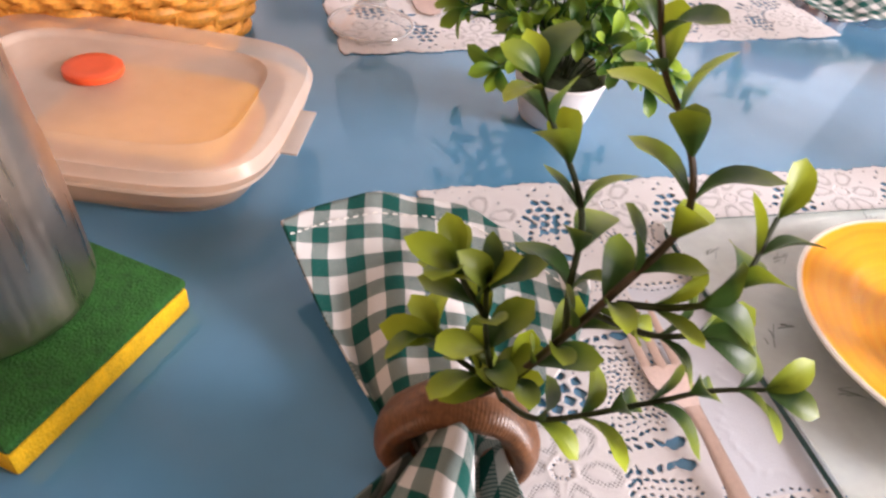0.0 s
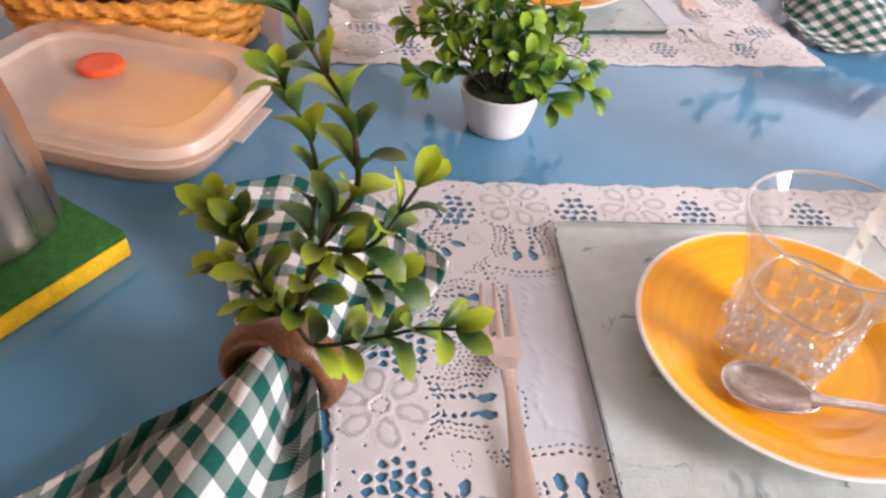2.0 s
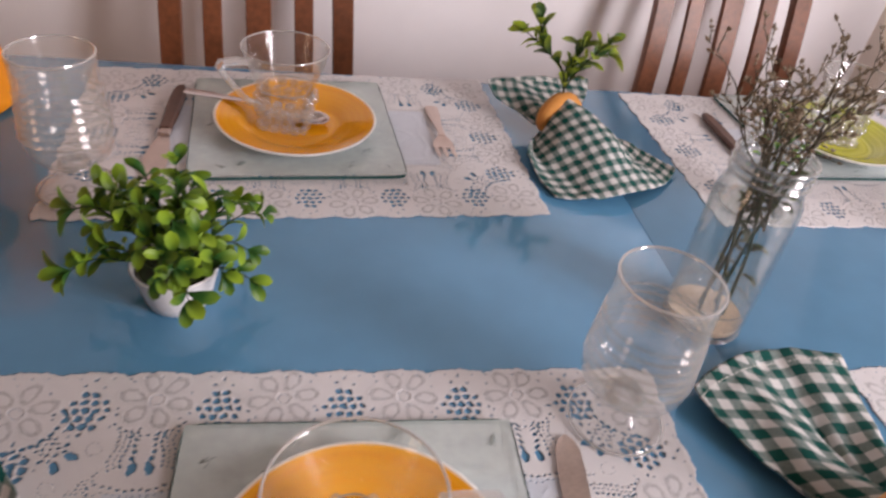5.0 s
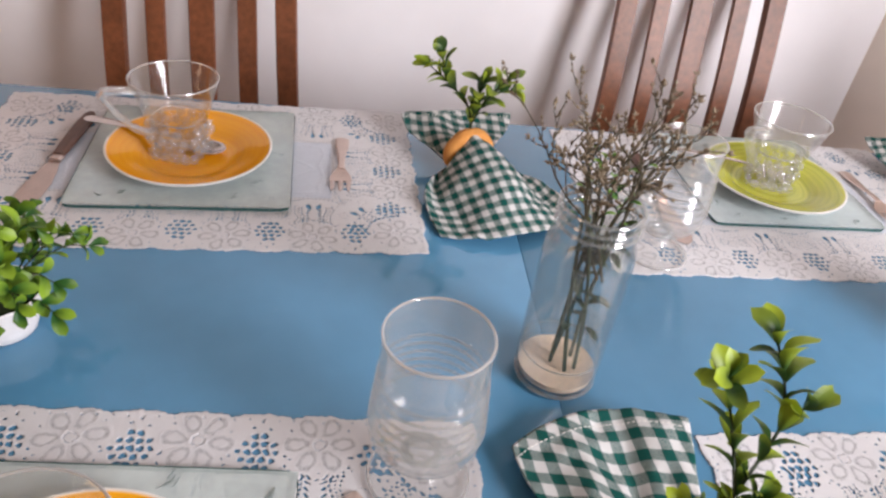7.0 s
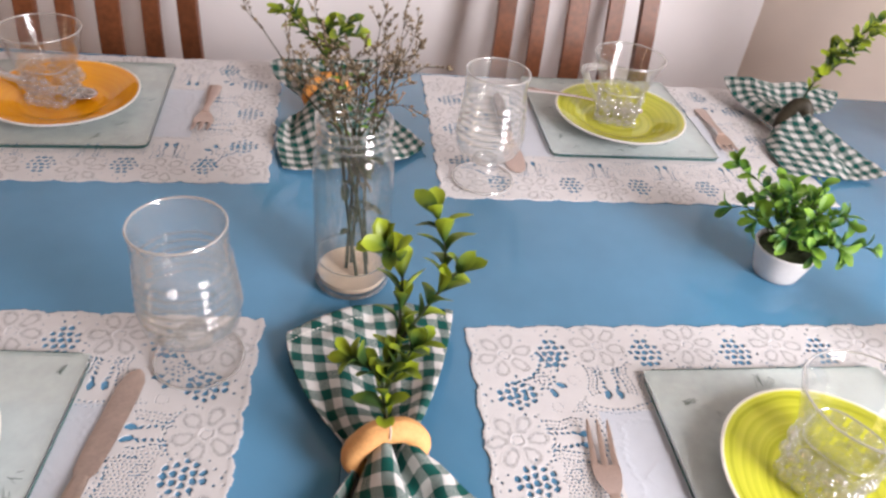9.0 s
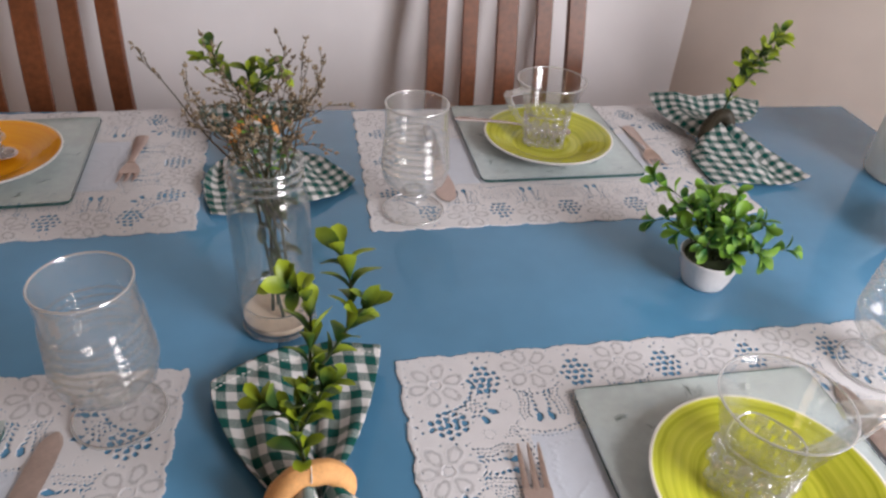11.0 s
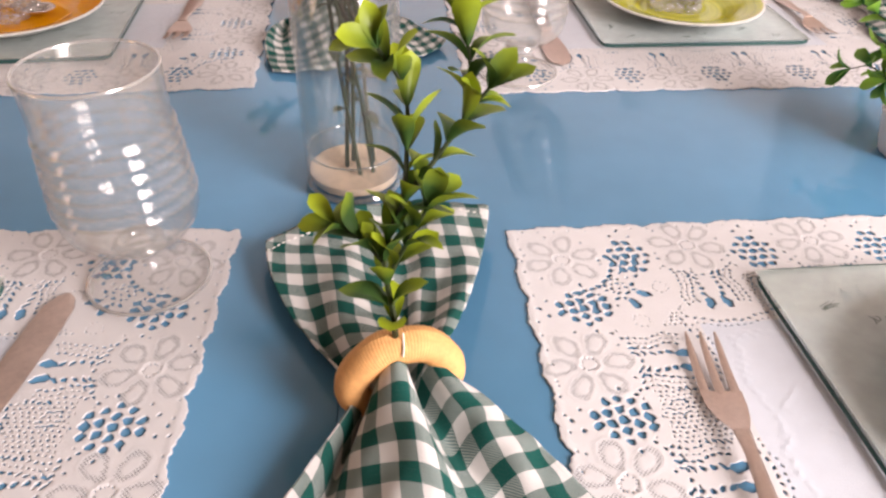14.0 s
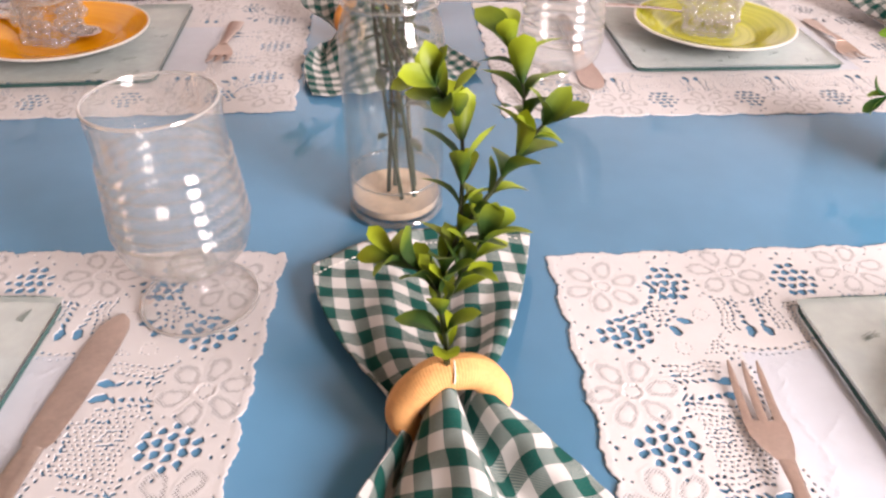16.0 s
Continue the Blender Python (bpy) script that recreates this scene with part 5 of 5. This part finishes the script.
def bud(bm, at, way, size):
    """A small pointed bud."""
    side = way.orthogonal().normalized()
    up = way.cross(side)
    ring = [bm.verts.new(at + way * size * 0.8 + (side * math.cos(a) + up * math.sin(a)) * size * 0.5) for a in (0, 1.2566, 2.5133, 3.7699, 5.0265)]
    p, q = bm.verts.new(at), bm.verts.new(at + way * size * 2.1)
    for k in range(5):
        bm.faces.new((p, ring[(k + 1) % 5], ring[k]))
        bm.faces.new((ring[k], ring[(k + 1) % 5], q))


def twig(at, way, length, level):
    pts, d = [at], way.normalized()
    for _ in range(4):
        d = (d + Vector((rnd.gauss(0, 0.16), rnd.gauss(0, 0.16), rnd.gauss(0.03, 0.1)))).normalized()
        pts.append(pts[-1] + d * length / 4)
    tube(twigs, pts, 0.0006 if level else 0.0010, 0.0003 if level else 0.0006, 4)
    if level < 2:
        for k in ((1, 2, 3, 4) if level == 0 else (2, 3, 4)):
            q = pts[k]
            s = d.orthogonal().normalized()
            s.rotate(Matrix.Rotation(rnd.uniform(0, 6.3), 3, d))
            twig(q, d * 0.8 + s * rnd.uniform(0.5, 1.0) + Vector((0, 0, 0.15)), length * rnd.uniform(0.32, 0.55), level + 1)
    if level:
        for _ in range(2):
            bud(buds, pts[-1], (d + Vector((rnd.gauss(0, 0.6), rnd.gauss(0, 0.6), rnd.gauss(0, 0.6)))).normalized(), rnd.uniform(0.0019, 0.0028))
        bud(buds, pts[-1], d, rnd.uniform(0.0023, 0.0034))
        for at in (pts[2], pts[3]):
            bud(buds, at, (d + Vector((rnd.gauss(0, 1), rnd.gauss(0, 1), 0.4))).normalized(), rnd.uniform(0.0015, 0.0024))


for i in range(14):
    a = i * 2.399
    foot_at = Vector((0.012 * math.cos(a + 2.2) + 0.006, 0.012 * math.sin(a + 2.2), 0.001 if i < 5 else 0.100 + 0.008 * (i % 4)))
    r = 0.006 + 0.018 * ((i * 0.37) % 1)
    mouth = Vector((r * math.cos(a + 0.6), r * math.sin(a + 0.6), 0.160))
    line = smooth_line([foot_at, foot_at.lerp(mouth, 0.5) + Vector((rnd.gauss(0, 0.003), rnd.gauss(0, 0.003), 0)), mouth], 6)
    part("flower_stem", tube(bmesh.new(), line, 0.0019 if i < 5 else 0.0013, 0.0014 if i < 5 else 0.0010, 6), M_STEM if i < 6 else M_DRY, bouquet)
    for k in range(4 if i < 6 else 1):
        q = line[4 + 2 * k]
        ang = rnd.uniform(0, 6.28)
        d = Vector((math.cos(ang), math.sin(ang), rnd.uniform(-0.4, 0.6)))
        place_leaf(bouquet, LEAVES_DULL, rnd, q, d, Vector((0, 0, 1)), rnd.uniform(0.6, 1.0))
    out = (Vector((math.cos(a + 0.6), math.sin(a + 0.6), 0)) * (0.12 + 0.52 * ((i * 0.61) % 1)) + Vector((0, 0, 1))).normalized()
    twig(mouth, out, rnd.uniform(0.045, 0.092), 0)
for k in range(30):
    a, r = k * 2.399, 0.030 * math.sqrt((k + 0.5) / 46)
    q = Vector((r * math.cos(a), r * math.sin(a), rnd.uniform(0.150, 0.215)))
    place_leaf(bouquet, LEAVES_BUSH, rnd, q, Vector((math.cos(a), math.sin(a), rnd.uniform(0.2, 1.4))), Vector((0, 0, 1)), rnd.uniform(0.28, 0.5))
tagged(part("twig", twigs, M_DRY, bouquet, "thin branching brown twigs"), kind="stuff")
tagged(part("bud", buds, M_BUD, bouquet, "tiny pale brown dried buds", smooth=False), kind="stuff")

# ---- by the thermos ----
sponge = thing("dish_sponge", "yellow dish sponge with green scouring pad under the thermos", "sponge", (-0.752, -0.208, TOP + 0.0003), 52.8)
part("foam", block((0.1125, 0.094, 0.0150), (0, 0, 0.0075), 0.0022, 2), M_FOAM, sponge, "yellow foam")
part("scouring_pad", block((0.1125, 0.094, 0.0062), (0, 0, 0.0182), 0.0020, 2), M_GREENPAD, sponge, "dark green scouring pad")
thermos = thing("thermos_flask", "brushed stainless steel thermos flask standing on a sponge", "thermos", (-0.774, -0.187, TOP + 0.0217))
part("body", lathe([(0, 0), (0.048, 0), (0.0508, 0.0025), (0.0512, 0.006), (0.0505, 0.012), (0.0498, 0.030), (0.0484, 0.052), (0.0462, 0.075), (0.0436, 0.095), (0.0414, 0.120), (0.0396, 0.16), (0.0384, 0.21), (0.0374, 0.228), (0.0350, 0.240), (0.0335, 0.245), (0, 0.245)], 72), M_BRUSHED, thermos, "brushed steel body")
part("stopper", lathe([(0, 0.245), (0.033, 0.245), (0.034, 0.249), (0.033, 0.272), (0.029, 0.278), (0, 0.278)], 48), M_RING_DARK, thermos, "dark screw stopper")

tub = thing("food_container", "translucent plastic food container with cheese inside and clear lid", "container", (-0.724, -0.033, TOP + 0.0004), -20)
lower = [(0, 0, 4, 0.0), (0.090, 0.061, 4, 0.0), (0.0955, 0.0665, 4, 0.004), (0.1035, 0.0755, 4.2, 0.0320), (0.1150, 0.0865, 4.4, 0.0322), (0.1165, 0.0880, 4.4, 0.0336), (0.1155, 0.0870, 4.4, 0.0350), (0.1050, 0.0770, 4.2, 0.0352), (0.1050, 0.0770, 4.2, 0.0415), (0.1030, 0.0750, 4.2, 0.0415), (0.0945, 0.0655, 4, 0.006), (0, 0, 4, 0.003)]
part("tub", loft(lower, 96), M_TUB, tub, "milky tub")
lid = [(0, 0, 4, 0.0455), (0.086, 0.057, 4.2, 0.0455), (0.089, 0.060, 4.2, 0.0465), (0.092, 0.063, 4.2, 0.0500), (0.1090, 0.0800, 4.4, 0.0505), (0.1160, 0.0870, 4.4, 0.0493), (0.1185, 0.0895, 4.4, 0.0436), (0.1192, 0.0902, 4.4, 0.0424), (0.1165, 0.0875, 4.4, 0.0428)]
part("tab", block((0.013, 0.052, 0.0018), (0.1200, -0.004, 0.0337), 0.0008), M_TUB, tub, "pull tab on the tub")
part("lid", loft(lid, 96), M_LID, tub, "milky snap-on lid")
part("valve", lathe([(0, 0.0446), (0.0180, 0.0446), (0.0188, 0.0460), (0.0185, 0.0490), (0.0170, 0.0500), (0.010, 0.0495), (0, 0.0490)], 48), M_VALVE, tub, "round orange-red steam valve", m=pose(-0.018, 0.0135, 0.0014))
cheese = thing("cheese_slices", "pile of yellow cheese slices inside the container", "cheese", (-0.724, -0.033, TOP + 0.0044), -20)
for k in range(4):
    part("slice", loft([(0, 0, 6, 0), (0.057, 0.050, 6, 0), (0.058, 0.051, 6, 0.001), (0.058, 0.051, 6, 0.0072), (0.057, 0.050, 6, 0.0080), (0, 0, 6, 0.0080)], 48), M_CHEESE, cheese, m=pose(0.026 + 0.005 * math.sin(k * 2.1), 0.002 * math.cos(k), 0.0082 * k, 0, 0, 2.5 * math.sin(k * 1.7)))

# ---- bread basket ----
BX, BY = -0.744, 0.158
basket = thing("bread_basket", "round golden woven straw bread basket", "basket", (BX, BY, TOP + 0.0004))


DEEP = 0.78


def basket_r(z, a=0.0):
    """A rounded oblong that widens upwards."""
    corner = (abs(math.cos(a)) ** 2.7 + abs(math.sin(a) / DEEP) ** 2.7) ** (-1 / 2.7)
    return corner * (0.102 + 0.022 * min(z / 0.075, 1) ** 0.8)


part("bottom", loft([(0, 0, 2.5, 0.001), (0.099, 0.099 * DEEP, 2.7, 0.001), (0.102, 0.102 * DEEP, 2.7, 0.003), (0.099, 0.099 * DEEP, 2.7, 0.006), (0, 0, 2.5, 0.005)], 64), M_BASKET, basket)
STAKES = 22
for row in range(8):
    z = 0.006 + 0.0073 * row

    def weaver(u, v, z=z, row=row):
        a, b = 2 * math.pi * u, 2 * math.pi * v
        r = basket_r(z, a) + 0.0042 * math.cos(STAKES / 2 * 2 * a / 2 + row * math.pi) + 0.0030 * math.cos(b)
        return Vector((r * math.cos(a), r * math.sin(a), z + 0.0050 * math.sin(b) + 0.0012 * math.sin(3 * a + row)))

    part("weaver", sheet(weaver, 176, 8, closed=True), M_BASKET, basket)
for k in range(STAKES):
    a = 2 * math.pi * (k + 0.5) / STAKES
    pts = [Vector((basket_r(z, a) * math.cos(a), basket_r(z, a) * math.sin(a), z)) for z in np.linspace(0.003, 0.062, 7)]
    part("stake", tube(bmesh.new(), pts, 0.0032, 0.0028, 6), M_BASKET, basket)


def rim(u, v):
    a, b = 2 * math.pi * u, 2 * math.pi * v
    q = 0.0062 + 0.0016 * math.sin(34 * a + 2 * b)
    r = basket_r(0.075, a) + q * math.cos(b)
    return Vector((r * math.cos(a), r * math.sin(a), 0.0630 + q * math.sin(b)))


part("rim", sheet(rim, 240, 10, closed=True), M_BASKET, basket, "braided straw rim")


def roll_mesh(seed, lo=-1.0, hi=1.0, swell=1.0):
    """A roll along x, or the cap of one between two shares of its half length."""

    def fn(u, v):
        a, s = 2 * math.pi * u, lo + (hi - lo) * v
        r = max(1 - abs(s) ** 3.4, 0) ** 0.5
        q = Vector((0.050 * s, 0.041 * r * math.cos(a), 0.040 * r * math.sin(a)))
        cut = math.exp(-((a - math.pi / 2 - 0.4 * s) / 0.28) ** 2)
        return (q * (1 - 0.07 * cut * r) + q.normalized() * 0.0025 * noise.noise(q * 30 + Vector((seed, 0, 0)))) * swell

    bm = sheet(fn, 40, 28 if lo < -0.99 and hi > 0.99 else 8, closed=True)
    bmesh.ops.remove_doubles(bm, verts=bm.verts, dist=0.0002)
    return bm


def bread_roll(x, y, z, rx, ry, rz, seed, size=1.0):
    t = thing("bread_roll", "crusty golden bread roll with pale ends in a basket", "bread roll", group="bread rolls in the basket")
    part("crust", roll_mesh(seed), M_BREAD, t, "golden crust")
    part("pale_end", roll_mesh(seed, 0.915, 1.0, 1.012), M_CRUMB, t, "pale floury end")
    part("pale_end", roll_mesh(seed, -1.0, -0.915, 1.012), M_CRUMB, t, "pale floury end")
    t.matrix_basis = pose(x, y, TOP + z, rx, ry, rz)
    t.scale = (size, size, size)


bread_roll(-0.658, 0.123, 0.088, 0, -14, -64, 1)
bread_roll(-0.695, 0.161, 0.130, 40, -24, -68, 3, 0.90)
bread_roll(-0.752, 0.131, 0.090, 20, -12, -58, 2)
bread_roll(-0.706, 0.141, 0.044, 0, 0, 5, 4)
bread_roll(-0.700, 0.196, 0.060, 0, 0, 10, 5)
bread_roll(-0.800, 0.186, 0.058, 0, 0, 100, 6)

jug = thing("orange_jug", "tall plain orange plastic jug on the blue table", "jug", (-0.722, 0.338, TOP + 0.0004))
part("body", lathe([(0, 0), (0.081, 0), (0.0868, 0.0025), (0.0880, 0.007), (0.0850, 0.014), (0.0805, 0.05), (0.0725, 0.10), (0.0660, 0.17), (0.0605, 0.25), (0.0590, 0.285), (0.0565, 0.285), (0.0570, 0.27), (0, 0.265)], 64), M_ORANGE_JUG, jug, "matt orange body")
part("lid", lathe([(0, 0.2855), (0.0600, 0.2855), (0.0612, 0.289), (0.0600, 0.300), (0.044, 0.306), (0, 0.307)], 56), M_ORANGE_JUG, jug)

# ---- at the table's other end ----
pitcher = thing("white_pitcher", "frosted white plastic pitcher at the table's end", "pitcher", (1.020, 0.171, TOP + 0.0004))
shell = [(0, 0), (0.058, 0), (0.0635, 0.002), (0.0660, 0.007), (0.0668, 0.05), (0.0660, 0.11), (0.0625, 0.145), (0.0555, 0.175), (0.0490, 0.200), (0.0460, 0.225), (0.0470, 0.250), (0.0485, 0.262)]
part("body", lathe(shell + [(r - 0.0022, z) for r, z in shell[:2:-1]] + [(0.055, 0.004), (0, 0.004)], 72), M_FROST, pitcher, "frosted white body")
part("base_rim", glass_bead(0.0640, 0.0045, 0.0024), M_FROST, pitcher, "rounded bottom edge")
part("handle", tube(bmesh.new(), smooth_line([(0.045, 0.012, 0.235), (0.082, 0.022, 0.230), (0.098, 0.026, 0.170), (0.064, 0.016, 0.100)], 8), 0.007, 0.007, 8), M_FROST, pitcher)
bowl = thing("ceramic_bowl", "white ceramic bowl with brown filling on the table", "bowl", (0.908, -0.012, TOP + 0.0004))
bowl.scale = (1.12, 1.12, 1.05)
part("bowl", lathe([(0, 0.003), (0.024, 0.0), (0.028, 0.0), (0.042, 0.014), (0.0535, 0.040), (0.0555, 0.047), (0.0530, 0.0490), (0.0490, 0.046), (0.044, 0.036), (0, 0.030)], 56), M_PORCELAIN, bowl, "white ceramic")
part("filling", lathe([(0.0470, 0.0405), (0.030, 0.0395), (0, 0.0390)], 48), M_BROWN, bowl, "glossy brown filling")


# ---- chairs ----
def build_chair():
    """Faces -y; its back stands along y = 0."""
    t = thing("dining_chair", "red-brown wooden dining chair with five upright back slats", "chair", (0, 0, 0), 0, "dining chairs")
    def bar(line, w, d):
        bm, rings = bmesh.new(), []
        for q in smooth_line(line, 5):
            rings.append([bm.verts.new(q + Vector((a * w / 2, b * d / 2, 0))) for a, b in ((-1, -0.6), (-0.9, -1), (0.9, -1), (1, -0.6), (1, 0.6), (0.9, 1), (-0.9, 1), (-1, 0.6))])
        for a, b in zip(rings, rings[1:]):
            for i in range(8):
                bm.faces.new((a[i], a[(i + 1) % 8], b[(i + 1) % 8], b[i]))
        bm.faces.new(rings[0][::-1])
        bm.faces.new(rings[-1])
        return bm

    for s in (-1, 1):
        part("back_post", bar([(0.155 * s, 0.02, 0), (0.150 * s, -0.005, 0.42), (0.142 * s, 0.012, 0.7), (0.136 * s, 0.075, 0.94)], 0.036, 0.024), M_WOOD, t)
        part("leg", block((0.036, 0.036, 0.42), (0.152 * s, -0.34, 0.21), 0.004), M_WOOD, t)
        part("side_rail", block((0.022, 0.31, 0.05), (0.152 * s, -0.17, 0.395), 0.003), M_WOOD, t)
    part("seat", block((0.36, 0.40, 0.022), (0, -0.19, 0.4315), 0.006), M_WOOD, t)
    part("front_rail", block((0.268, 0.022, 0.05), (0, -0.34, 0.395), 0.003), M_WOOD, t)
    part("bottom_rail", block((0.27, 0.018, 0.035), (0, 0.0, 0.53), 0.003), M_WOOD, t)
    part("top_rail", block((0.325, 0.024, 0.07), (0, 0.080, 0.96), 0.008), M_WOOD, t)
    for x, w in ((-0.075, 0.031), (0.0, 0.042), (0.075, 0.032)):
        part("slat", bar([(x, 0.001, 0.53), (x, 0.012, 0.7), (x * 0.97, 0.075, 0.94)], w, 0.014), M_WOOD, t)
    return t


chair = build_chair()
chair.matrix_basis = pose(-0.364, 0.672, 0, 0, 0, 0)
copy_thing(chair, pose(0.510, 0.675, 0, 0, 0, -3))
